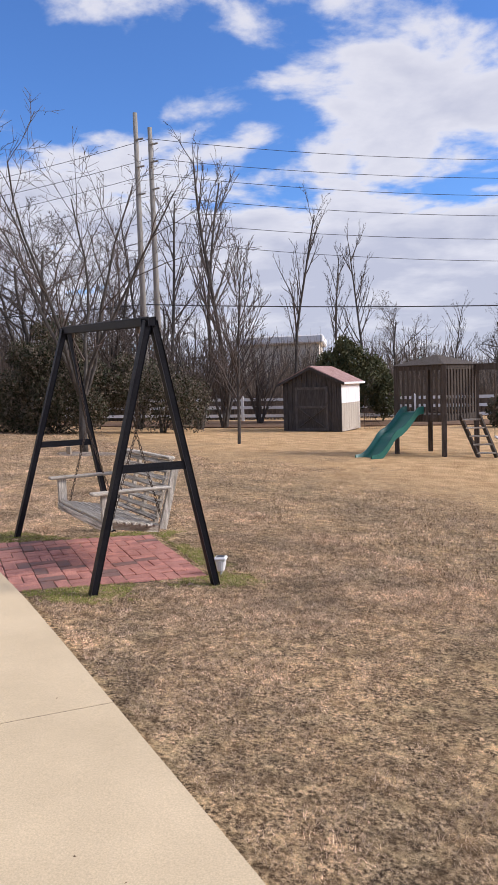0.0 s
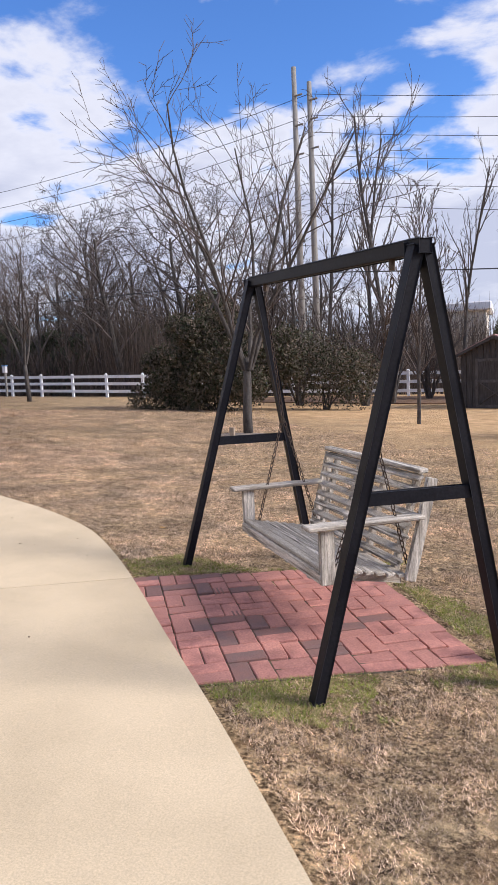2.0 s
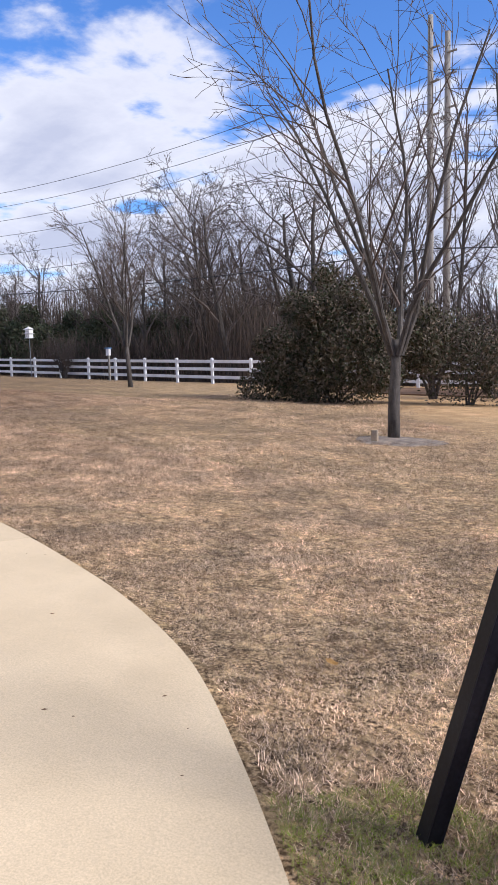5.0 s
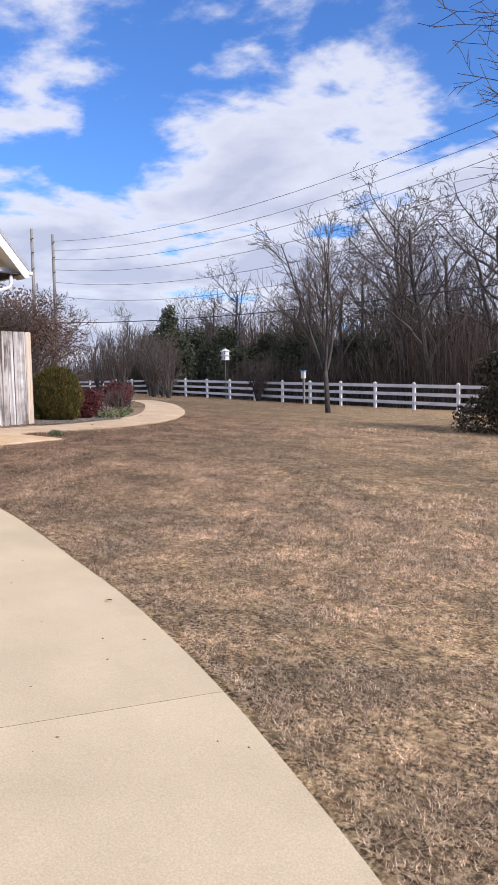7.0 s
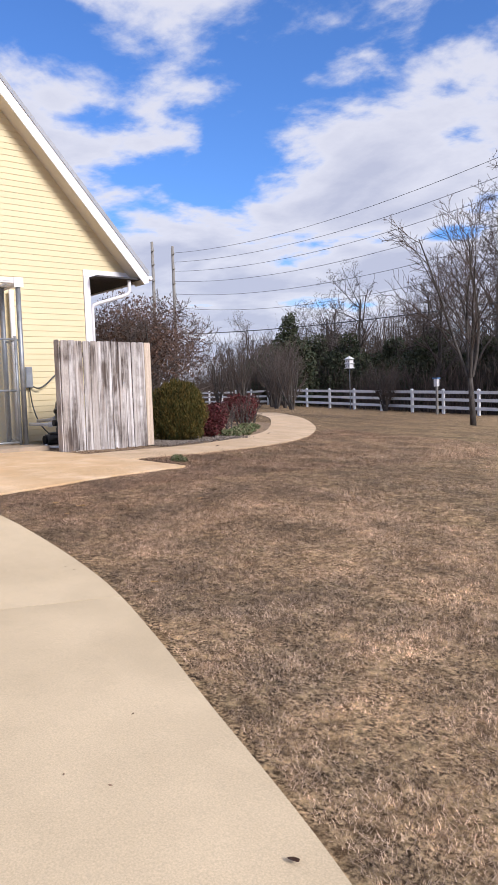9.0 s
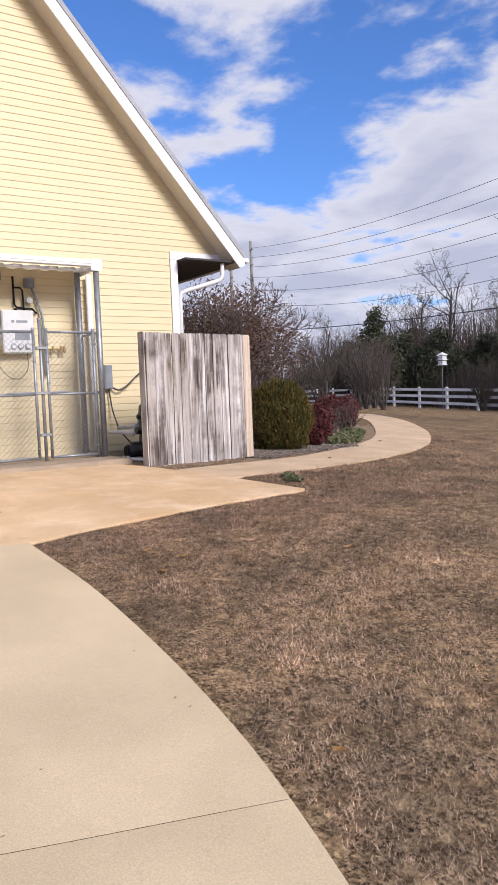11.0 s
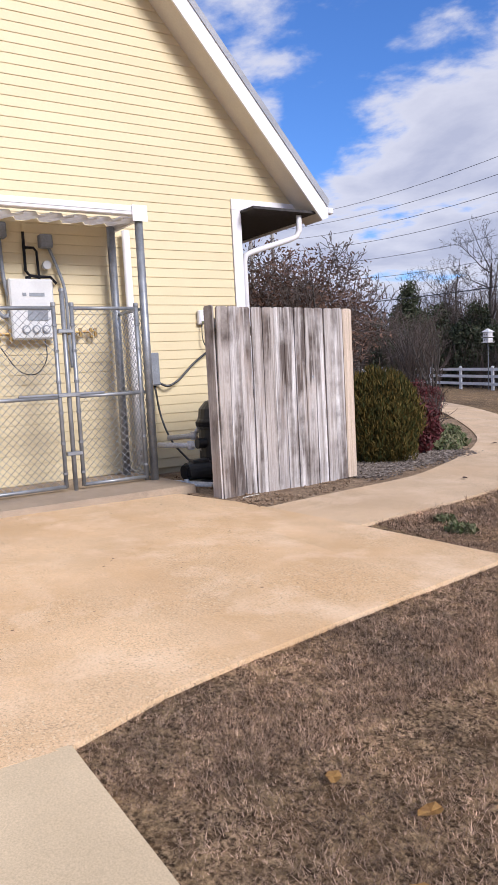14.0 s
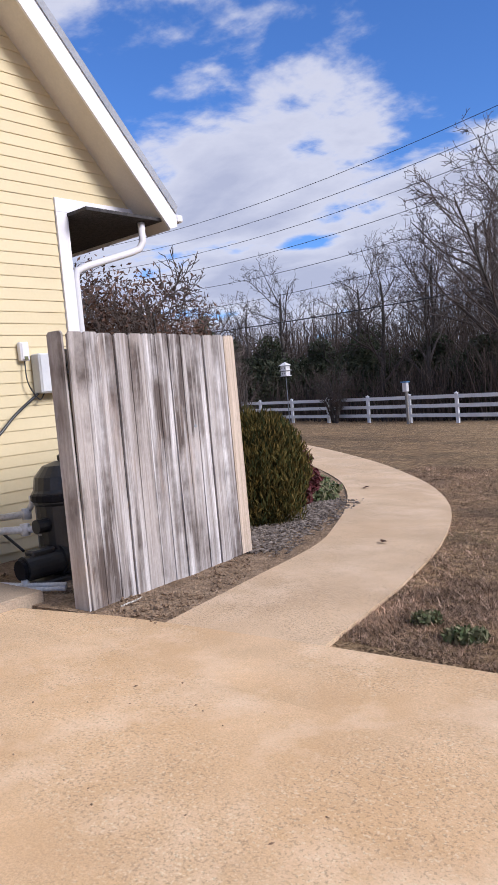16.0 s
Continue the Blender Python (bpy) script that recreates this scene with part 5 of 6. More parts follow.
# ---- trees ----
def grow(seed, height, r0, levels=4, spread=0.75, stems=1, first=0.25, kids=(7, 6, 5, 4), up=0.25, wiggle=0.12, shrink=0.62, min_r=0.004, tilt=(0.12, 0.34)):
    """A bare tree as two meshes: its trunk or stems, and the crown of limbs and twigs."""
    rnd = random.Random(seed)
    out = ([], []), ([], [])

    def ring_tube(pts, ra, rb, level):
        verts, faces = out[min(level, 1)]
        seg = 8 if level == 0 else 5 if level == 1 else 3
        x = None
        base = len(verts)
        n = len(pts)
        for i, p in enumerate(pts):
            d = (pts[min(i + 1, n - 1)] - pts[max(i - 1, 0)]).normalized()
            if x is None:
                x = d.cross(Vector((0.3, 0.9, 0.2))).normalized()
            x = (x - d * x.dot(d)).normalized()
            y = d.cross(x)
            r = ra + (rb - ra) * i / (n - 1)
            for k in range(seg):
                a = 2 * math.pi * k / seg
                verts.append(tuple(p + x * r * math.cos(a) + y * r * math.sin(a)))
        for i in range(n - 1):
            for k in range(seg):
                a, b = base + i * seg + k, base + i * seg + (k + 1) % seg
                faces.append((a, b, b + seg, a + seg))

    def branch(p, d, length, r, level):
        n = (7, 6, 4, 3, 2)[level]
        pts = [p.copy()]
        step = length / n
        for i in range(n):
            d = (d + Vector((rnd.gauss(0, wiggle), rnd.gauss(0, wiggle), rnd.gauss(0, wiggle) + up * (0.25 if level else 0.1)))).normalized()
            p = p + d * step
            pts.append(p.copy())
        ring_tube(pts, r, max(min_r * 0.7, r * (0.35 if level else 0.3)), level)
        if level + 1 >= levels:
            return
        m = kids[level]
        for j in range(m):
            t = first + (1 - first) * (j + rnd.random()) / m if level == 0 else 0.2 + 0.8 * (j + rnd.random()) / m
            i = min(n - 1, int(t * n))
            q = pts[i].lerp(pts[i + 1], t * n - i)
            ax = (pts[i + 1] - pts[i]).normalized()
            side = ax.cross(Vector((rnd.gauss(0, 1), rnd.gauss(0, 1), rnd.gauss(0, 1)))).normalized()
            nd = (ax * (1 - spread * 0.55) + side * spread * rnd.uniform(0.6, 1.1)).normalized()
            branch(q, nd, length * shrink * rnd.uniform(0.7, 1.15) * (1.15 - 0.5 * t), max(min_r, r * (1 - 0.65 * t) * rnd.uniform(0.45, 0.65)), level + 1)
    for s in range(stems):
        a = 2 * math.pi * (s + rnd.random() * 0.5) / max(1, stems)
        lean = 0.0 if stems == 1 else rnd.uniform(*tilt)
        branch(Vector((0.05 * math.cos(a) * (stems > 1), 0.05 * math.sin(a) * (stems > 1), -0.08)), Vector((lean * math.cos(a), lean * math.sin(a), 1)).normalized(), height * (1 if stems == 1 else rnd.uniform(0.8, 1)), r0, 0)
    return [from_arrays("trunk", *out[0]), from_arrays("crown", *out[1])]


def plant_tree(meshes, name, label, x, y, scale=1.0, rz=0.0, group="", bark=None, twig=None):
    t = thing(name, label, "tree", group, at=(x, y, ground_z(x, y) - 0.02), rz=rz)
    t.scale = (scale, scale, scale)
    part("trunk", meshes[0], bark or BARK, t)
    part("crown", meshes[1], twig or TWIG, t)
    return t


# the lawn's own trees
def build_lawn_trees():
    """Vase-shaped young tree: short trunk that parts into steep limbs."""
    m = grow(21, 3.5, 0.030, 4, spread=0.62, stems=6, first=0.16, kids=(8, 5, 4), up=0.16, wiggle=0.085, shrink=0.50, min_r=0.0034, tilt=(0.2, 0.52))
    t = thing("lawn_tree", "bare vase-shaped tree in a mulch ring", "tree", at=(-5.0, 15.85, ground_z(-5.0, 15.85)))
    b = bmesh.new(); tube(b, [(0, 0, -0.1), (0.0, 0.01, 0.5), (0.03, 0.0, 1.0), (0.04, 0, 1.5)], 0.10, 12, 0.07)
    part("trunk", b, BARK, t, smooth=True)
    for me, nm, mt in ((m[0], "limb", BARK), (m[1], "crown", TWIG)):
        o = part(nm, me, mt, t)
        o.location = (0.04, 0, 1.38)
        o.scale = (1.5, 1.5, 1.42)
    k = thing("paver_marker", "small upright grey stone marker by the tree", "marker", at=(-5.12, 15.28, ground_z(-5.12, 15.28)))
    part("stone", boxm((-0.05, -0.03, -0.05), (0.05, 0.03, 0.17), 0.012), SLABCON, k)
    b = bmesh.new()
    n = 28
    rim = [b.verts.new((-4.9 + 0.72 * math.cos(a) * (1 + 0.12 * math.sin(3 * a)), 15.6 + 0.7 * math.sin(a), 0)) for a in [2 * math.pi * i / n for i in range(n)]]
    for v in rim:
        v.co.z = ground_z(v.co.x, v.co.y) - 0.012
    c = b.verts.new((-4.9, 15.6, ground_z(-4.9, 15.6) + 0.03))
    for i in range(n):
        b.faces.new((rim[i], rim[(i + 1) % n], c))
    tagged(link("mulch_ring", b, MULCH, smooth=True), "grey bark mulch ring round lawn tree", "mulch", kind="stuff")
    m2 = grow(33, 2.6, 0.032, 4, spread=0.62, stems=5, first=0.15, kids=(8, 6, 4), up=0.16, wiggle=0.10, shrink=0.52, min_r=0.0045, tilt=(0.08, 0.3))
    t = thing("lawn_tree", "bare spreading tree on the open lawn", "tree", at=(-18.49, 27.42, ground_z(-18.49, 27.42)))
    part("trunk", tube(bmesh.new(), [(0, 0, -0.1), (-0.06, 0, 0.9), (-0.12, 0, 1.75)], 0.10, 10, 0.075), BARK, t, smooth=True)
    for me, nm, mt in ((m2[0], "limb", BARK), (m2[1], "crown", TWIG)):
        o = part(nm, me, mt, t)
        o.location, o.scale = (-0.12, 0, 1.65), (1.65, 1.65, 1.8)
    m3 = grow(8, 4.6, 0.05, 4, spread=0.5, stems=1, first=0.2, kids=(24, 8, 4), up=0.3, wiggle=0.05, shrink=0.40, min_r=0.0075)
    plant_tree(m3, "sapling", "slender bare sapling on worn lawn", -2.14, 19.76, 1.0)


build_lawn_trees()

TALL = [grow(100 + i, 13.0, 0.13, 5, spread=0.50, first=0.32, kids=(15, 6, 5, 3), up=0.30, wiggle=0.05, shrink=0.30, min_r=0.008) for i in range(3)]
BROAD = [grow(200 + i, 7.5, 0.17, 5, spread=0.80, first=0.25, kids=(10, 7, 5, 3), up=0.2, wiggle=0.13, shrink=0.53, min_r=0.009) for i in range(3)]
CLUMP = [grow(300 + i, 3.6, 0.05, 4, spread=0.55, stems=8, first=0.1, kids=(6, 5, 3), up=0.24, wiggle=0.09, shrink=0.45, min_r=0.006) for i in range(2)]


def build_woods():
    rnd = random.Random(77)
    for x, y, h, k in ((-7.4, 43.7, 15.5, 0), (-6.4, 44.5, 16.0, 1), (-2.5, 44.3, 12.3, 2), (0.2, 45.4, 10.5, 0), (1.7, 44.4, 10.8, 1), (6.5, 44.1, 6.6, 2), (8.8, 43.7, 6.8, 0), (-9.8, 43.2, 14.3, 2), (-11.8, 44.2, 13.0, 1)):
        plant_tree(TALL[k], "woodland_tree", "tall bare tree behind the fence", x, y, h / 13.6, rnd.uniform(0, 6), "tall bare trees", twig=FARTWIG)
    for x, y, h, k in ((-22.0, 41.5, 11.5, 0), (-26.5, 46.3, 12.4, 1), (-21.8, 48.7, 11.6, 2), (-32.8, 44.9, 9.2, 2), (-37.3, 48.4, 9.6, 0), (-41.8, 47.1, 9.6, 1), (-32.5, 52.0, 11.0, 1),
                       (-28.5, 53.0, 13.8, 0), (-17.2, 43.6, 12.6, 1), (-14.2, 45.6, 11.0, 2), (-46.5, 50.5, 9.0, 0), (-30.0, 44.0, 8.6, 1), (-24.5, 43.5, 10.0, 2), (-19.0, 46.5, 12.5, 0), (-50.0, 52.0, 8.5, 1), (-35.0, 55.0, 9.5, 2), (-44.0, 56.0, 9.5, 0), (-55.0, 54.0, 8.5, 2), (-15.0, 50.0, 10.0, 1), (-39.5, 52.5, 9.0, 2), (-25.0, 50.0, 11.5, 0), (-59.0, 51.0, 8.0, 1), (-12.0, 48.0, 9.0, 0), (3.5, 52.0, 7.5, 1), (11.0, 50.0, 7.0, 2)):
        plant_tree(BROAD[k], "woodland_tree", "broad bare tree behind the fence", x, y, h / 9.2, rnd.uniform(0, 6), "broad bare trees", twig=FARTWIG)
    for x, y, s, k in ((-4.9, 27.9, 1.15, 0), (-4.2, 29.4, 1.2, 1), (-6.2, 31.5, 1.25, 0), (-3.2, 32.8, 1.0, 1), (-7.2, 27.6, 1.0, 1), (-32.3, 39.5, 0.75, 0), (-32.6, 39.7, 0.7, 1), (-31.0, 31.2, 0.85, 0), (-32.6, 31.6, 0.9, 1), (-33.5, 33.0, 0.9, 0), (-35.2, 33.6, 1.0, 1), (-36.6, 35.2, 1.0, 1), (-45.2, 39.5, 1.25, 1), (-48.0, 41.2, 1.3, 0), (-52.0, 42.5, 1.3, 1)):
        plant_tree(CLUMP[k], "bare_shrub", "many-stemmed bare shrub with upright twigs", x, y, s, rnd.uniform(0, 6), "bare shrubs")
    # the brush that fills the wood behind the fence, too dense to count
    verts, faces = [], []

    def stick(x, y, z, h, r, lean):
        dx, dy = rnd.gauss(0, lean) * h, rnd.gauss(0, lean) * h
        base = len(verts)
        for k in range(3):
            a = 2.1 * k
            verts.append((x + r * math.cos(a), y + r * math.sin(a), z))
        for k in range(3):
            a = 2.1 * k
            verts.append((x + dx + r * 0.4 * math.cos(a), y + dy + r * 0.4 * math.sin(a), z + h))
        for k in range(3):
            faces.append((base + k, base + (k + 1) % 3, base + 3 + (k + 1) % 3, base + 3 + k))
    line = [(-75, 47), (-55, 48.0), (-42, 45.5), (-29, 42.0), (-18, 40.0), (-5, 40.5), (8, 40.0), (22, 40.0), (45, 44)]
    for i in range(15000):
        u = rnd.random() ** 0.9 * (len(line) - 1)
        k = min(int(u), len(line) - 2)
        f = u - k
        x = line[k][0] + (line[k + 1][0] - line[k][0]) * f
        y = line[k][1] + (line[k + 1][1] - line[k][1]) * f
        d = rnd.random() ** 1.6 * 20
        x, y = x + rnd.gauss(0, 1), y + d
        z = ground_z(x, y) - 0.1
        h = rnd.uniform(1.2, 3.4) * (1 + 0.07 * d) * (0.8 + 0.5 * noise.noise((x * 0.12, y * 0.12, 2)) + 0.25)
        h *= 0.62 if x > -14 else 1.0
        stick(x, y, z, h, rnd.uniform(0.012, 0.035) * (1 + 0.04 * d), 0.10)
        for j in range(2):
            t = rnd.uniform(0.3, 0.9)
            stick(x + rnd.gauss(0, 0.15), y + rnd.gauss(0, 0.15), z + h * t, h * 0.4, rnd.uniform(0.008, 0.018) * (1 + 0.04 * d), 0.45)
    tagged(link("brush", from_arrays("brush", verts, faces), BRUSH), "dense grey-brown winter brush behind the fence", "brush", kind="stuff")
    # rise of wooded land that closes the view
    xs = [-160 + 4 * i for i in range(76)]
    vs, fs = [], []
    rows = 5
    for j in range(rows):
        for x in xs:
            y = 66 + 7 * j + 0.0006 * (x + 20) ** 2
            top = (1.2, 2.6, 3.2, 3.4, 2.0)[j]
            vs.append((x, y, -1.5 if j == 0 else -0.8 + top * (0.75 + 0.5 * noise.noise((x * 0.045, j * 0.7, 1))) + 0.5 * noise.noise((x * 0.6, j, 3))))
    w = len(xs)
    for j in range(rows - 1):
        for i in range(w - 1):
            fs.append((j * w + i, j * w + i + 1, (j + 1) * w + i + 1, (j + 1) * w + i))
    tagged(link("backdrop", from_arrays("backdrop", vs, fs), BRUSH), "distant wooded rise in winter brown", "woods", kind="structure")


build_woods()


def leaf_cloud(seed, lumps, count, size, up=0.0, shell=0.55, flat=1.0):
    """Leaves set in and on overlapping lumps (x, y, z, rx, ry, rz): small quads at every angle."""
    rnd = np.random.RandomState(seed)
    vols = np.array([l[3] * l[4] * l[5] for l in lumps]) ** 0.67
    pick = rnd.choice(len(lumps), count, p=vols / vols.sum())
    L = np.array(lumps)[pick]
    d = rnd.normal(size=(count, 3)); d /= np.linalg.norm(d, axis=1)[:, None]
    r = shell + (1 - shell) * rnd.rand(count, 1) ** 0.5
    r *= 1 + 0.16 * np.sin(d[:, :1] * 7 + L[:, :1] * 5) * np.sin(d[:, 1:2] * 6 + d[:, 2:3] * 5)
    c = L[:, :3] + d * r * L[:, 3:]
    a = rnd.normal(size=(count, 3)); a[:, 2] += up; a += d * up * 0.35; a /= np.linalg.norm(a, axis=1)[:, None]
    b = np.cross(a, rnd.normal(size=(count, 3))); b /= np.linalg.norm(b, axis=1)[:, None]
    s = size * (0.6 + 0.8 * rnd.rand(count, 1))
    a, b = a * s, b * s * 0.38 * flat
    v = np.stack([c - a, c + b, c + a, c - b], 1).reshape(-1, 3)
    f = np.arange(count * 4).reshape(-1, 4)
    return from_arrays("leaves", v.tolist(), f.tolist())


def shrub(name, label, category, x, y, lumps, count, size, leaf, seed, up=0.0, stems=6, group="", shell=0.55, flat=1.0):
    s = thing(name, label, category, group, at=(x, y, ground_z(x, y)))
    rnd = random.Random(seed)
    b = bmesh.new()
    for i in range(stems):
        l = rnd.choice(lumps)
        q = Vector((l[0], l[1], l[2])) + Vector((rnd.uniform(-.5, .5) * l[3], rnd.uniform(-.5, .5) * l[4], rnd.uniform(0, .6) * l[5]))
        m = Vector((q.x * 0.4, q.y * 0.4, q.z * 0.5))
        tube(b, [(rnd.uniform(-.1, .1), rnd.uniform(-.1, .1), -0.1), m, q], 0.03, 5, 0.01)
    part("stems", b, BARK, s)
    part("foliage", leaf_cloud(seed, lumps, count, size, up, shell, flat), leaf, s)
    return s


def build_shrubs():
    rb = random.Random(31)
    lumps = [(0.3, 0, 1.1, 1.8, 1.3, 1.25), (-0.9, 0, 0.75, 1.2, 1.0, 0.85)]
    while len(lumps) < 50:
        a, h = rb.uniform(-2.7, 2.9), rb.uniform(0.25, 2.9)
        if (abs(a - 0.25) / 2.65) ** 2.2 + (h / 2.9) ** 2.2 < 1:
            q = rb.uniform(0.28, 0.62)
            lumps.append((a, rb.uniform(-1.0, 1.0), h, q * 1.15, q, q * 0.9))
    shrub("evergreen_bush", "large dark evergreen bush with uneven outline", "bush", -8.75, 23.4, [(a, b, h * 1.13, p, q, w * 1.1) for a, b, h, p, q, w in lumps], 66000, 0.052, LEAF, 5, up=-0.5, shell=0.35)
    shrub("evergreen_bush", "sparse dark evergreen bush beside bare trees", "bush", -5.6, 25.0,
          [(0, 0, 1.2, 1.5, 1.0, 1.3), (0.9, 0, 1.0, 0.9, 0.9, 1.1), (-0.6, 0, 1.7, 0.9, 0.8, 0.9)], 9000, 0.05, LEAF, 6, shell=0.1)
    shrub("evergreen_bush", "dark evergreen hedge behind play tower", "bush", 7.4, 29.6, [(0, 0, 0.7, 1.3, 0.8, 0.8), (1.4, 0, 0.8, 1.2, 0.8, 0.8), (-0.7, 0, 0.6, 0.7, 0.7, 0.7)], 7000, 0.09, LEAF, 15, shell=0.3)
    shrub("cedar_tree", "dense dark cedar behind the shed", "cedar", 0.45, 33.4,
          [(0, 0, 1.5, 1.0, 0.9, 1.4), (-0.5, 0, 2.2, 0.7, 0.8, 1.1), (0.5, 0, 2.5, 0.7, 0.8, 1.1), (1.3, 0.2, 1.8, 0.8, 0.8, 1.2), (-1.0, 0, 1.1, 0.6, 0.7, 1.0), (0.1, 0, 3.2, 0.45, 0.5, 0.7), (1.9, 0, 1.2, 0.6, 0.7, 1.0)],
          20000, 0.085, CEDAR, 7, up=0.6)
    shrub("clipped_shrub", "rounded olive-green evergreen shrub beside the screen", "shrub", -17.0, 15.55,
          [(-0.08, -0.10, 0.55, 0.50, 0.48, 0.58), (0.02, 0.04, 0.50, 0.42, 0.40, 0.56), (-0.15, -0.22, 0.52, 0.44, 0.44, 0.56), (-0.06, -0.05, 0.80, 0.40, 0.38, 0.38)], 46000, 0.034, YEW, 8, up=2.6, shell=0.62, flat=0.45)
    for x, y, s in ((-17.75, 16.75, 1.0), (-17.3, 16.4, 0.7), (-18.6, 17.3, 1.0), (-20.6, 19.9, 1.1), (-22.6, 21.6, 1.2), (-23.8, 22.0, 1.2)):
        shrub("burgundy_shrub", "burgundy-leaved shrub in the planting bed", "shrub", x, y, [(0, 0, 0.32 * s, 0.33 * s, 0.33 * s, 0.30 * s), (0.1, 0.12, 0.45 * s, 0.22 * s, 0.24 * s, 0.22 * s)], 2600, 0.035, REDLEAF, int(x * -10), group="burgundy shrubs", shell=0.3)
    for x, y in ((-17.5, 16.95), (-17.8, 17.5), (-18.4, 18.1), (-19.2, 18.9)):
        shrub("groundcover", "pale green groundcover at the bed's edge", "plant", x, y, [(0, 0, 0.05, 0.26, 0.24, 0.09), (0.12, 0.12, 0.04, 0.16, 0.16, 0.08)], 1500, 0.04, GREENLEAF, int(x * -20), group="groundcover plants", stems=2, shell=0.2)
    for i, (x, y, h, w) in enumerate(((-44.4, 43.4, 6.6, 1.9), (-42.2, 47.2, 5.2, 2.6), (-39.4, 48.8, 4.8, 2.4), (-34.6, 46.2, 4.6, 2.6), (-30.8, 47.4, 4.4, 2.8), (-27.0, 44.8, 4.0, 2.5), (-47.5, 49.0, 5.4, 3.0), (-51.5, 49.6, 5.0, 3.0), (-56.0, 51.0, 5.2, 3.2), (-23.2, 46.6, 4.6, 2.7), (-18.6, 42.9, 3.6, 2.3), (-14.0, 41.8, 3.4, 2.2), (-11.2, 42.6, 3.6, 2.2), (-37.0, 50.5, 5.6, 3.0))):
        shrub("cedar_tree", "dark cedar among winter brush", "cedar", x, y, [(0, 0, h * 0.28, w, w, h * 0.30), (0.2 * w, 0, h * 0.5, w * 0.8, w * 0.8, h * 0.26), (-0.25 * w, 0, h * 0.62, w * 0.6, w * 0.6, h * 0.22), (0, 0, h * 0.84, w * 0.35, w * 0.35, h * 0.19)], 9000, 0.14, PINE, 40 + i, up=0.3, group="cedars", shell=0.2)
    for i, (x, y, s) in enumerate(((-22.5, 58, 1.5), (12.0, 52, 1.2), (-62, 66, 1.4))):
        shrub("far_pine", "distant dark pine above the brush", "pine", x, y, [(0, 0, 2.4 * s, 1.2 * s, 1.2 * s, 1.6 * s), (0.4, 0, 3.6 * s, 1.0 * s, 1.0 * s, 1.2 * s), (-0.3, 0, 4.4 * s, 0.7 * s, 0.7 * s, 0.8 * s)], 3500, 0.28, PINE, 60 + i, group="far pines")
    for x, y, k in ((-13.92, 13.36, 0.7), (-14.22, 13.52, 0.45)):
        shrub("weed_tuft", "low green weeds in dormant grass", "weed", x, y, [(0, 0, 0.02, 0.15 * k, 0.12 * k, 0.045), (0.1 * k, 0.05, 0.015, 0.09 * k, 0.08 * k, 0.04)], int(900 * k), 0.022, GREENLEAF, int(y * 70), up=0.8, group="weeds", stems=2, shell=0.1)
    # small tree by the porch that keeps its dried leaves
    for x, y, sc in ((-19.9, 16.1, 1.12), (-21.0, 17.3, 1.15)):
        m = grow(55, 2.5, 0.035, 4, spread=0.65, stems=9, first=0.2, kids=(9, 7, 4), up=0.2, wiggle=0.10, shrink=0.5, min_r=0.0055)
        t = plant_tree(m, "porch_tree", "small bare tree holding dried brown leaves", x, y, sc, 0.4)
        part("dried_leaves", leaf_cloud(9, [(0, 0, 2.1, 1.25, 1.25, 0.75), (0.5, 0.3, 1.6, 0.8, 0.9, 0.6), (-0.5, -0.4, 1.8, 0.8, 0.8, 0.6)], 6500, 0.032, shell=0.1), DEADLEAF, t, "dried brown leaves")
    r = grow(66, 0.7, 0.014, 3, spread=0.6, stems=7, first=0.15, kids=(5, 4), up=0.2, wiggle=0.12, shrink=0.5, min_r=0.003)
    for x, y, s in ((-18.2, 17.6, 1.0), (-19.6, 19.1, 1.2), (-21.3, 20.8, 1.3)):
        plant_tree(r, "bare_rose", "low leafless shrub in the planting bed", x, y, s, x, "bed shrubs")


build_shrubs()


# ---- bird boxes ----
def build_bird_boxes():
    g = ground_z(-35.83, 40.38)
    m = thing("martin_house", "white tiered birdhouse on a tall pole", "birdhouse", at=(-35.83, 40.38, g))
    m.scale = (0.64, 0.64, 1.06)
    part("pole", tube(bmesh.new(), [(0, 0, 0), (0, 0, 2.4)], 0.035, 8), DARKBOX, m)
    for z in (2.35, 2.62):
        part("storey", boxm((-0.27, -0.27, z), (0.27, 0.27, z + 0.2), 0.01), WHITE, m)
        part("balcony", boxm((-0.36, -0.36, z - 0.03), (0.36, 0.36, z), 0.005), WHITE, m)
        for x in (-0.13, 0.13):
            part("hole", tube(bmesh.new(), [(x, -0.272, z + 0.1), (x, -0.276, z + 0.1)], 0.04, 10), PLASTIC, m, "dark entrance hole")
    b = bmesh.new()
    r = [b.verts.new((u * 0.38, v * 0.38, 2.84)) for u, v in ((-1, -1), (1, -1), (1, 1), (-1, 1))]
    t = b.verts.new((0, 0, 3.02))
    b.faces.new(r[::-1])
    for i in range(4):
        b.faces.new((r[i], r[(i + 1) % 4], t))
    part("roof", b, WHITE, m)
    g = ground_z(-27.35, 37.5)
    n = thing("nest_box", "small blue-topped nest box on a post", "nest box", at=(-27.35, 37.5, g))
    part("post", boxm((-0.05, -0.05, -0.1), (0.05, 0.05, 1.45), 0.008), POLE, n)
    part("box", boxm((-0.1, -0.12, 1.35), (0.1, 0.08, 1.72), 0.01), WHITE, n)
    part("roof", boxm((-0.14, -0.17, 1.72), (0.14, 0.12, 1.78), 0.01), BLUE, n, "blue roof")


build_bird_boxes()


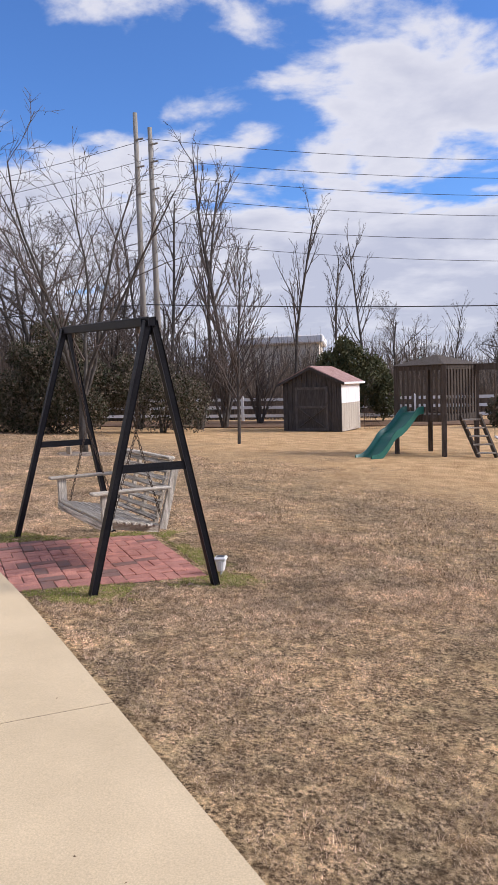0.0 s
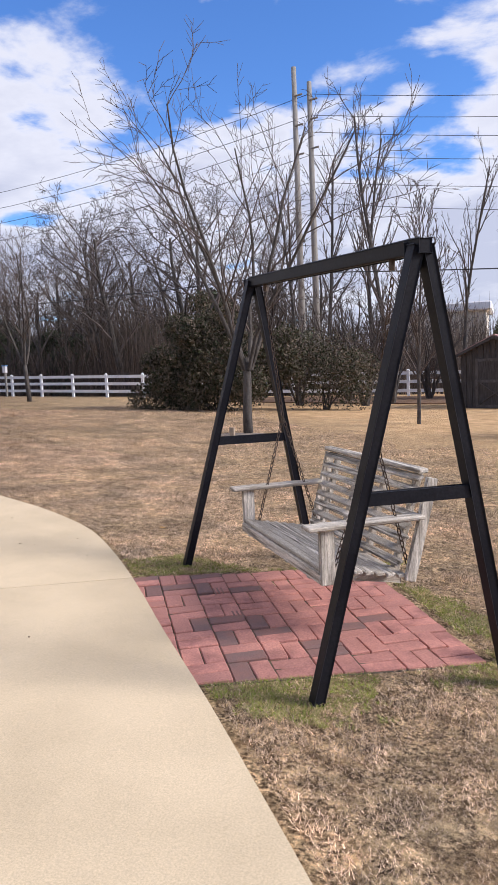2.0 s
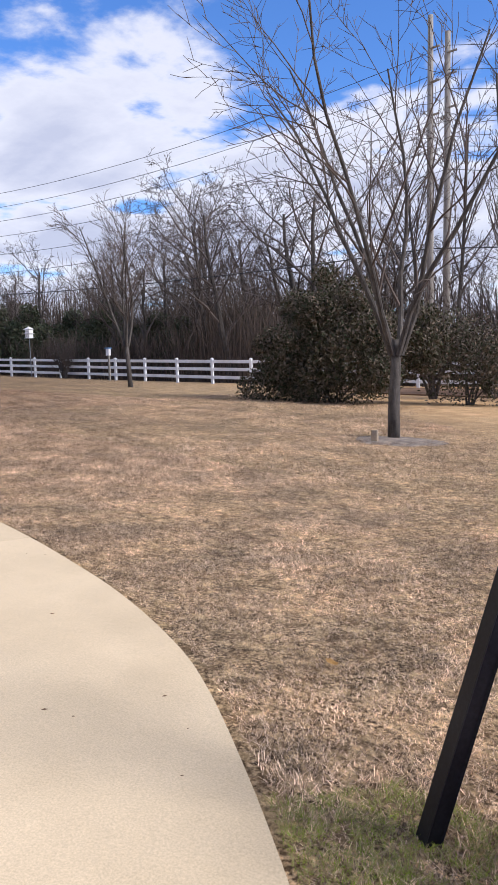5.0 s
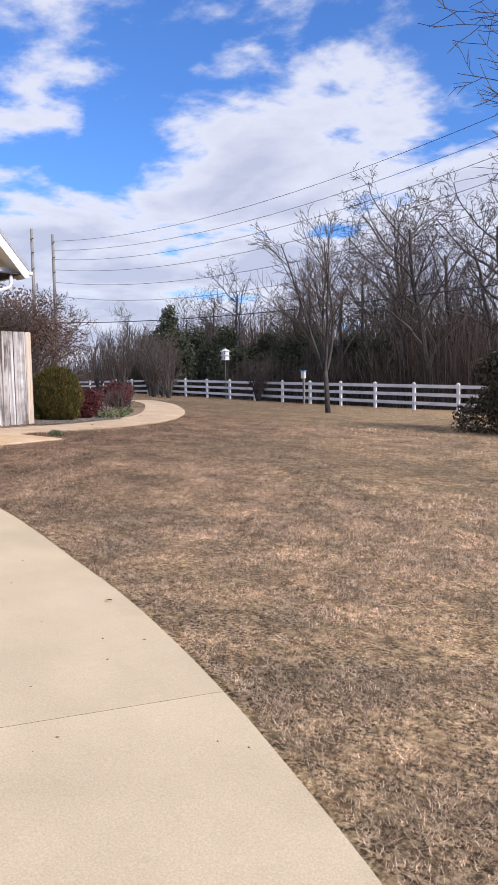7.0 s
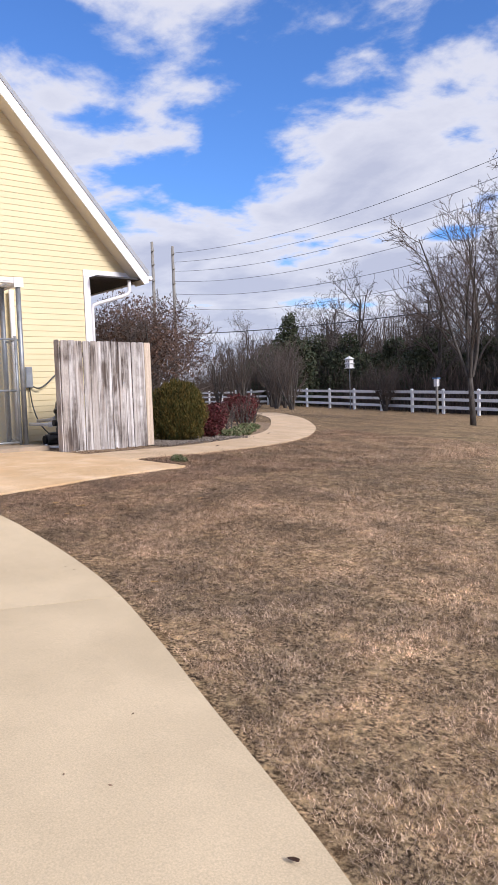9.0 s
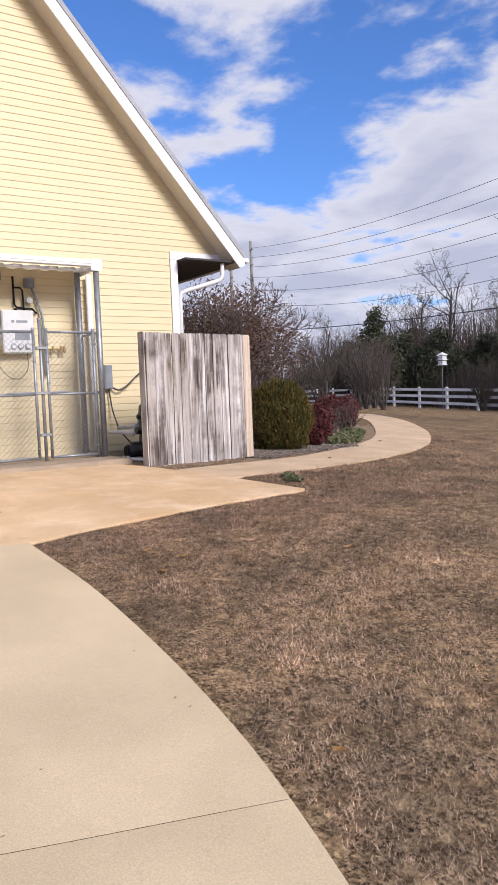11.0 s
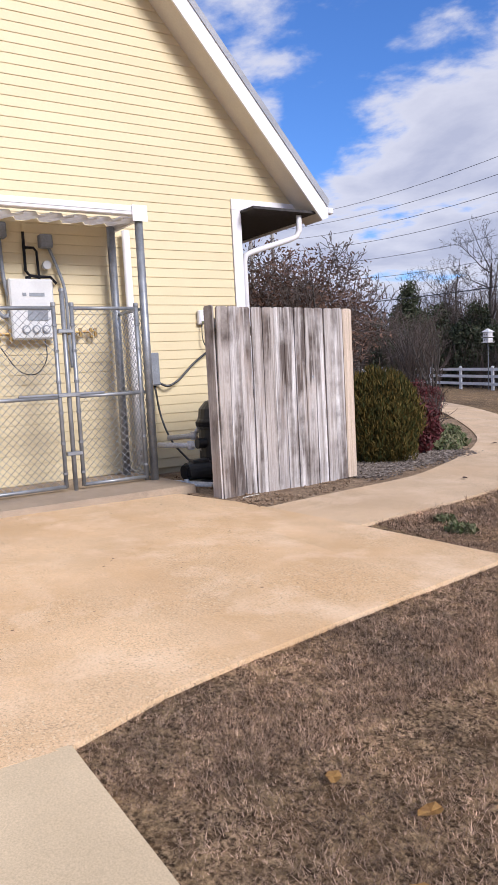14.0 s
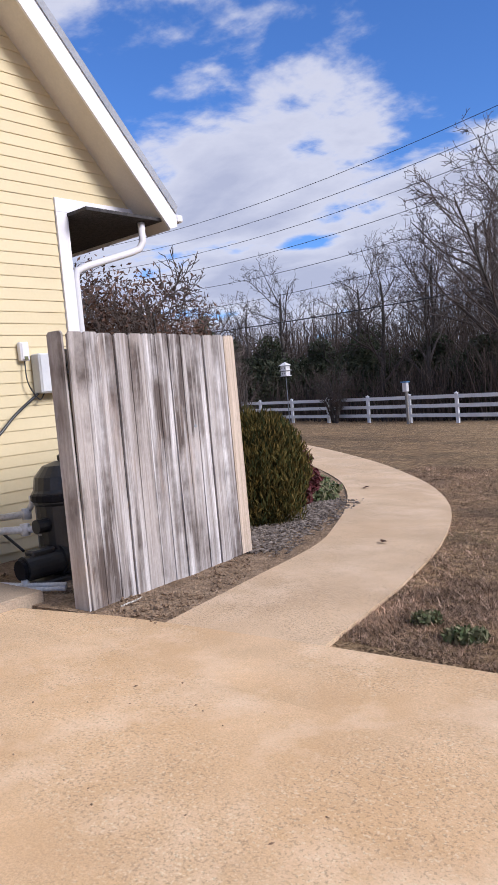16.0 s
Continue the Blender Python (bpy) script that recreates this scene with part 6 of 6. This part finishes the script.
def far_buildings():
    for x, y, w, z in ((-5.1, 62, 6.6, 3.5), (-30, 75, 18, 2.2)):
        h = thing("far_building", "distant pale long building behind the woods", "building", at=(x, y, -1.5))
        part("wall", boxm((-w / 2, 0, 0), (w / 2, 8, z + 2.0)), SOFFIT, h)
        part("roof", boxm((-w / 2 - 0.4, -0.4, z + 2.0), (w / 2 + 0.4, 8.4, z + 2.7), 0.1), WHITE, h, "white flat roof")


far_buildings()


# leaf litter under the far trees
def litter():
    b = prism(bmesh.new(), [(-8.5, 29.6), (-3.0, 29.2), (3.0, 31.0), (13.0, 31.2), (13.0, 34.2), (-16.0, 35.2), (-14.0, 31.2)], lambda x, y: ground_z(x, y) - 0.1, lambda x, y: ground_z(x, y) + 0.03)
    bmesh.ops.subdivide_edges(b, edges=b.edges[:], cuts=3)
    tagged(link("leaf_litter", b, LITTER), "brown leaf litter below the bare trees", "leaf litter", kind="stuff")


litter()


# ---- grass, moss, fallen leaves ----
EDGE_XY = np.array([tuple(p) for p in EDGE])
EDGE_T = np.gradient(EDGE_XY, axis=0)
EDGE_T /= np.linalg.norm(EDGE_T, axis=1)[:, None]


def side_of_walk(x, y):
    """Distance from the walk's lawn edge; negative on the concrete."""
    x, y = np.atleast_1d(np.asarray(x, float)), np.atleast_1d(np.asarray(y, float))
    out = np.empty(len(x))
    for k in range(0, len(x), 20000):
        p = np.stack([x[k:k + 20000], y[k:k + 20000]], 1)
        i = ((p[:, None, :] - EDGE_XY[None]) ** 2).sum(2).argmin(1)
        d = p - EDGE_XY[i]
        out[k:k + 20000] = EDGE_T[i, 1] * d[:, 0] - EDGE_T[i, 0] * d[:, 1]
    return out


def ground_zs(x, y):
    x, y = np.clip(x, -46.0, 14.0), np.clip(y, -12.0, 44.0)
    g = -0.633365 - 0.064191 * x - 0.011691 * y + 0.000406 * x * x + 0.00138 * x * y - 0.000073 * y * y
    g = g + 0.10 * np.tanh((y - 11.3) / 1.2) * np.exp(-((y - 11.3) / 4) ** 2 - ((x + 11.3) / 3.2) ** 2)
    return -0.06 * np.log(np.exp(-g / 0.06) + math.exp(-1.0))


def ripple(x, y, s, seed):
    """Smooth value noise between -1 and 1."""
    rs = np.random.RandomState(seed)
    t = rs.uniform(-1, 1, (256, 256))
    x, y = np.asarray(x) * s + 500, np.asarray(y) * s + 500
    i, j = np.floor(x).astype(int), np.floor(y).astype(int)
    u, v = x - i, y - j
    u, v = u * u * (3 - 2 * u), v * v * (3 - 2 * v)
    g = lambda a, b: t[a % 256, b % 256]
    return (g(i, j) * (1 - u) + g(i + 1, j) * u) * (1 - v) + (g(i, j + 1) * (1 - u) + g(i + 1, j + 1) * u) * v


E1, E2 = Vector((0.857, 0.515)), Vector((-0.515, 0.857))
PATIO = Vector((-1.287, 5.15))


def patio_ab(x, y):
    dx, dy = np.asarray(x) - PATIO.x, np.asarray(y) - PATIO.y
    return dx * E1.x + dy * E1.y, dx * E2.x + dy * E2.y


def on_patio(x, y):
    a, b = patio_ab(x, y)
    return (a < 1.28) & (b > -0.01) & (b < 1.65)


def on_pad(x, y):
    """On the pad, the garden path or its bed."""
    x, y = np.asarray(x, float), np.asarray(y, float)
    pad = (x < -12.6) & (y < 13.04) & (x < np.interp(y, [9.94, 10.42, 10.9, 11.5, 12.2, 12.76, 13.05], [-12.69, -12.86, -12.94, -13.0, -13.07, -13.15, -13.26]))
    path_x = np.interp(y, [12.6, 12.87, 13.5, 14.3, 15.5, 16.9, 18.1, 19.45, 21.6], [-13.2, -14.45, -14.57, -14.74, -15.08, -15.65, -16.35, -17.42, -19.6])
    return pad | ((y >= 12.6) & (x < path_x))


def blades(name, count, area, size, seed, keep, lift=0.0):
    """Single blades, scattered over a box (four numbers) or over a strip beside the walk (nearest, farthest)."""
    rs = np.random.RandomState(seed)
    if len(area) == 4:
        x = rs.uniform(area[0], area[1], count); y = rs.uniform(area[2], area[3], count)
    else:
        i = rs.randint(0, len(EDGE_XY) - 1, count); f = rs.rand(count)[:, None]
        step = np.linalg.norm(np.diff(EDGE_XY, axis=0), axis=1)
        i = rs.choice(len(step), count, p=step / step.sum())
        d = rs.uniform(area[0], area[1], count)[:, None]
        p = EDGE_XY[i] * (1 - f) + EDGE_XY[i + 1] * f
        p = p + np.stack([EDGE_T[i, 1], -EDGE_T[i, 0]], 1) * d
        x, y = p[:, 0], p[:, 1]
    ok = keep(x, y)
    x, y = x[ok], y[ok]
    n = len(x)
    h = size * (0.55 + 0.7 * rs.rand(n)) * (1 + 0.45 * ripple(x, y, 7.0, 1) + 0.3 * ripple(x, y, 2.0, 2))
    z = ground_zs(x, y) - 0.012 + lift
    ang, lean = rs.uniform(0, 2 * np.pi, n), rs.uniform(0.3, 2.2, n)
    w = size * 0.085 * (0.7 + 0.6 * rs.rand(n))
    px, py = np.cos(ang + 1.57) * w, np.sin(ang + 1.57) * w
    v = np.stack([np.stack([x - px, y - py, z], 1), np.stack([x + px, y + py, z], 1),
                  np.stack([x + np.cos(ang) * h * lean, y + np.sin(ang) * h * lean, z + h], 1)], 1).reshape(-1, 3)
    me = bpy.data.meshes.new(name)
    me.vertices.add(n * 3); me.vertices.foreach_set("co", v.ravel().astype(np.float32))
    me.loops.add(n * 3); me.loops.foreach_set("vertex_index", np.arange(n * 3, dtype=np.int32))
    me.polygons.add(n); me.polygons.foreach_set("loop_start", np.arange(0, n * 3, 3, dtype=np.int32))
    me.update(calc_edges=True)
    return me


def lawn_keep(lo, hi):
    def keep(x, y):
        d = side_of_walk(x, y)
        worn = 1.2 * x + y > 13.6 + 2.2 * ripple(x, y, 0.5, 9) + 1.2 * ripple(x, y, 2.3, 10)
        return (d > lo) & (d < hi) & ~worn & ~on_patio(x, y) & ~on_pad(x, y)
    return keep


tagged(link("grass", blades("grass", 900000, (0.052, 3.2), 0.0165, 1, lawn_keep(0.052, 3.8)), BLADE), "short dormant straw-brown grass beside the walk", "grass", kind="stuff")
tagged(link("grass_corner", blades("grass_corner", 190000, (-14.6, -12.2, 9.84, 14.6), 0.0175, 4, lawn_keep(0.012, 9.0)), BLADE), "short dormant grass beside the pad", "grass", kind="stuff")
tagged(link("grass_bend", blades("grass_bend", 90000, (-18.0, -12.2, 12.9, 21.0), 0.034, 5, lawn_keep(0.5, 30.0)), BLADE), "short dormant grass beside the garden path", "grass", kind="stuff")
tagged(link("grass_far", blades("grass_far", 320000, (3.0, 10.0), 0.028, 2, lawn_keep(3.0, 10.0)), BLADE), "short dormant straw-brown grass of the open lawn", "grass", kind="stuff")

tagged(link("grass_open", blades("grass_open", 170000, (10.0, 24.0), 0.048, 6, lawn_keep(9.8, 30.0)), BLADE), "short dormant straw-brown grass towards the fence", "grass", kind="stuff")


def moss():
    def keep(x, y):
        a, b = patio_ab(x, y)
        out = np.maximum(np.maximum(-b, b - 1.66), np.maximum(a - 1.30, 0.0))
        spot = lambda f, r: np.maximum(0.0, r - np.hypot(x - f.x, y - f.y))
        near = 0.20 + 0.24 * ripple(x, y, 3.0, 5) + 0.08 * ripple(x, y, 9.0, 6) + 0.10 * ripple(x, y, 23.0, 8) + spot(F2, 0.42) + spot(F3, 0.36) + spot(F1, 0.42)
        thin = ripple(x, y, 11.0, 14) + 0.7 * ripple(x, y, 37.0, 15) > -0.9 + 0.8 * np.clip(out / np.maximum(near, 0.01), 0, 1) ** 2
        return (out < near) & thin & ~on_patio(x, y) & (side_of_walk(x, y) > 0.03)
    tagged(link("moss", blades("moss", 420000, (-3.2, 0.8, 4.2, 8.2), 0.0125, 3, keep, 0.008), MOSS), "green moss and thin grass round the brick patio", "moss", kind="stuff")


moss()
bed_crumbs()


def grit():
    """Specks of bark and grit lying on the concrete."""
    rs = np.random.RandomState(31)
    vs, fs = [], []
    k = 0
    while k < 170:
        if k < 90:
            j = rs.randint(0, len(EDGE_XY)); x, y = EDGE_XY[j] + np.array([-EDGE_T[j, 1], EDGE_T[j, 0]]) * rs.uniform(0.05, 1.9)
            lift = 0.017
        else:
            x, y, lift = rs.uniform(-16.2, -13.4), rs.uniform(9.0, 12.2), 0.017
        k += 1
        s, a = rs.uniform(0.003, 0.008), rs.uniform(0, 6.3)
        c, d, z = math.cos(a) * s * 1.6, math.sin(a) * s * 1.6, ground_z(x, y) + lift
        n = len(vs)
        vs.extend(((x - c, y - d, z), (x + d * 0.5, y - c * 0.5, z), (x + c, y + d, z), (x - d * 0.5, y + c * 0.5, z), (x, y, z + s * 0.6)))
        fs.extend(((n, n + 1, n + 4), (n + 1, n + 2, n + 4), (n + 2, n + 3, n + 4), (n + 3, n, n + 4), (n + 3, n + 2, n + 1, n)))
    tagged(link("grit", from_arrays("grit", vs, fs), CLODS), "scattered dark specks of bark on the concrete", "debris", kind="stuff")


grit()


def fallen_leaves():
    rnd = random.Random(4)
    for x, y, c, s in ((-11.71, 10.75, LEAFTAN, 0.06), (-11.49, 10.50, LEAFTAN, 0.05), (-12.02, 10.62, LEAFTAN, 0.045), (-15.48, 15.23, DEADLEAF, 0.055), (-17.4, 18.05, DEADLEAF, 0.06), (-11.11, 11.76, LEAFTAN, 0.05), (-2.87, 7.67, LEAFTAN, 0.035),
                       (-6.50, 8.80, DEADLEAF, 0.022), (1.35, 2.45, LEAFTAN, 0.02), (-9.1, 9.97, LEAFTAN, 0.03)):
        on = 0.026 if side_of_walk(x, y) < 0 else 0.03 if on_pad(x, y) else 0.012
        l = thing("fallen_leaf", "curled tan fallen leaf lying flat", "leaf", "fallen leaves", at=(x, y, ground_z(x, y) + on), rz=rnd.uniform(0, 6))
        b = bmesh.new()
        n = 9
        rim = [b.verts.new((s * math.cos(2 * math.pi * k / n) * rnd.uniform(0.7, 1.1), s * 0.6 * math.sin(2 * math.pi * k / n) * rnd.uniform(0.7, 1.1), rnd.uniform(0, 0.25) * s)) for k in range(n)]
        m = b.verts.new((0, 0, 0.02 * s))
        for k in range(n):
            b.faces.new((rim[k], rim[(k + 1) % n], m))
        bmesh.ops.solidify(b, geom=b.faces[:], thickness=0.002)
        part("blade", b, c, l)


fallen_leaves()


# ---- pieces: pavers and siding boards ----
def build_pavers():
    rnd = random.Random(9)
    patio = thing("floor_patio", "red and dark clay pavers laid in basket weave", "brick patio", kind="structure")
    bed = prism(bmesh.new(), [tuple(PATIO + E1 * a + E2 * b) for a, b in ((-1.6, -0.01), (1.27, -0.01), (1.27, 1.65), (-1.6, 1.65))], lambda x, y: ground_z(x, y) - 0.1, lambda x, y: ground_z(x, y) - 0.012)
    part("sand_bed", bed, JOINT, patio, "dark joint sand")
    S = 0.205
    w, L = 0.096, 0.198
    base = boxm((-L / 2, -w / 2, -0.05), (L / 2, w / 2, 0.0), 0.005)
    me = bpy.data.meshes.new("paver"); base.to_mesh(me); base.free(); me.materials.append(BRICK)
    md = me.copy(); md.materials.clear(); md.materials.append(BRICK_DARK)
    a0 = math.atan2(E1.y, E1.x)
    dark = {(0, 7, 1), (0, 6, 0), (-1, 6, 1), (1, 3, 0), (1, 2, 1), (0, 2, 0), (-1, 3, 1), (-2, 6, 1), (3, 2, 1), (2, 1, 0), (-2, 7, 1), (0, 3, 1)}
    for i in range(-8, 6):
        for j in range(8):
            c = PATIO + E1 * (S * (i + 0.5)) + E2 * (S * (j + 0.5))
            if side_of_walk(c.x, c.y) < -0.12:
                continue
            flat = (i + j) % 2 == 1
            for k in (0, 1):
                d = (E2 if flat else E1) * (0.051 if k else -0.051)
                p = c + d
                is_dark = (i, j, k) in dark or rnd.random() < 0.03
                ob = new("brick", md if is_dark else me)
                ob.parent = patio
                ob.location = (p.x, p.y, ground_z(p.x, p.y) + rnd.uniform(-0.004, 0.004))
                ob.rotation_euler = (rnd.uniform(-0.012, 0.012), rnd.uniform(-0.012, 0.012), a0 + (0 if flat else math.pi / 2) + rnd.uniform(-0.025, 0.025))
    for a, b in ((0.64, 6.1), (0.85, 4.05)):
        c = PATIO + E1 * (S * a) + E2 * (S * b)
        o = thing("paver_lettering", "engraved unreadable lettering on a paver", "lettering", at=(c.x, c.y, ground_z(c.x, c.y) + 0.0035), rz=a0 + math.pi / 2)
        for r in range(3):
            part("line", boxm((-0.06, -0.030 + 0.024 * r, 0), (0.06, -0.020 + 0.024 * r, 0.001)), BRICK_DARK, o)


build_pavers()


def build_siding():
    E = 0.1065
    y_left = 4.2
    k = 0
    z = 0.12
    while z < RIDGE_Z - 0.4:
        top = z + E
        yr = CORNER_Y - 0.105 if z < 3.18 else min(CORNER_Y + 1.0 if z > 3.33 else CORNER_Y - 0.105, EAVE_Y - (top + 0.16 - EAVE_Z) / PITCH + 0.05)
        yr2 = yr if z < 3.18 else EAVE_Y - (top + 0.14 - EAVE_Z) / PITCH
        if z >= 3.02:
            yr = EAVE_Y - (z + 0.14 - EAVE_Z) / PITCH
            yr2 = EAVE_Y - (top + 0.14 - EAVE_Z) / PITCH
        if 3.02 <= z < 3.18 or 3.18 <= z < 3.33:
            yr, yr2 = min(yr, CORNER_Y - 0.105) if z < 3.2 else yr, min(yr2, CORNER_Y - 0.105) if z < 3.2 else yr2
        b = bmesh.new()
        prof = [(0.0, z - 0.002), (0.011, z), (0.012, z + 0.008), (0.003, top), (0.0, top)]
        f = lambda zz: yr + (yr2 - yr) * (zz - z) / E
        p = [b.verts.new((WX + 0.001 + x, y_left, zz)) for x, zz in prof]
        q = [b.verts.new((WX + 0.001 + x, f(zz), zz)) for x, zz in prof]
        b.faces.new(p[::-1]); b.faces.new(q)
        for i in range(5):
            j = (i + 1) % 5
            b.faces.new((p[i], p[j], q[j], q[i]))
        part("siding_board", b, VINYL, HOUSE_WALL)
        z = top


build_siding()
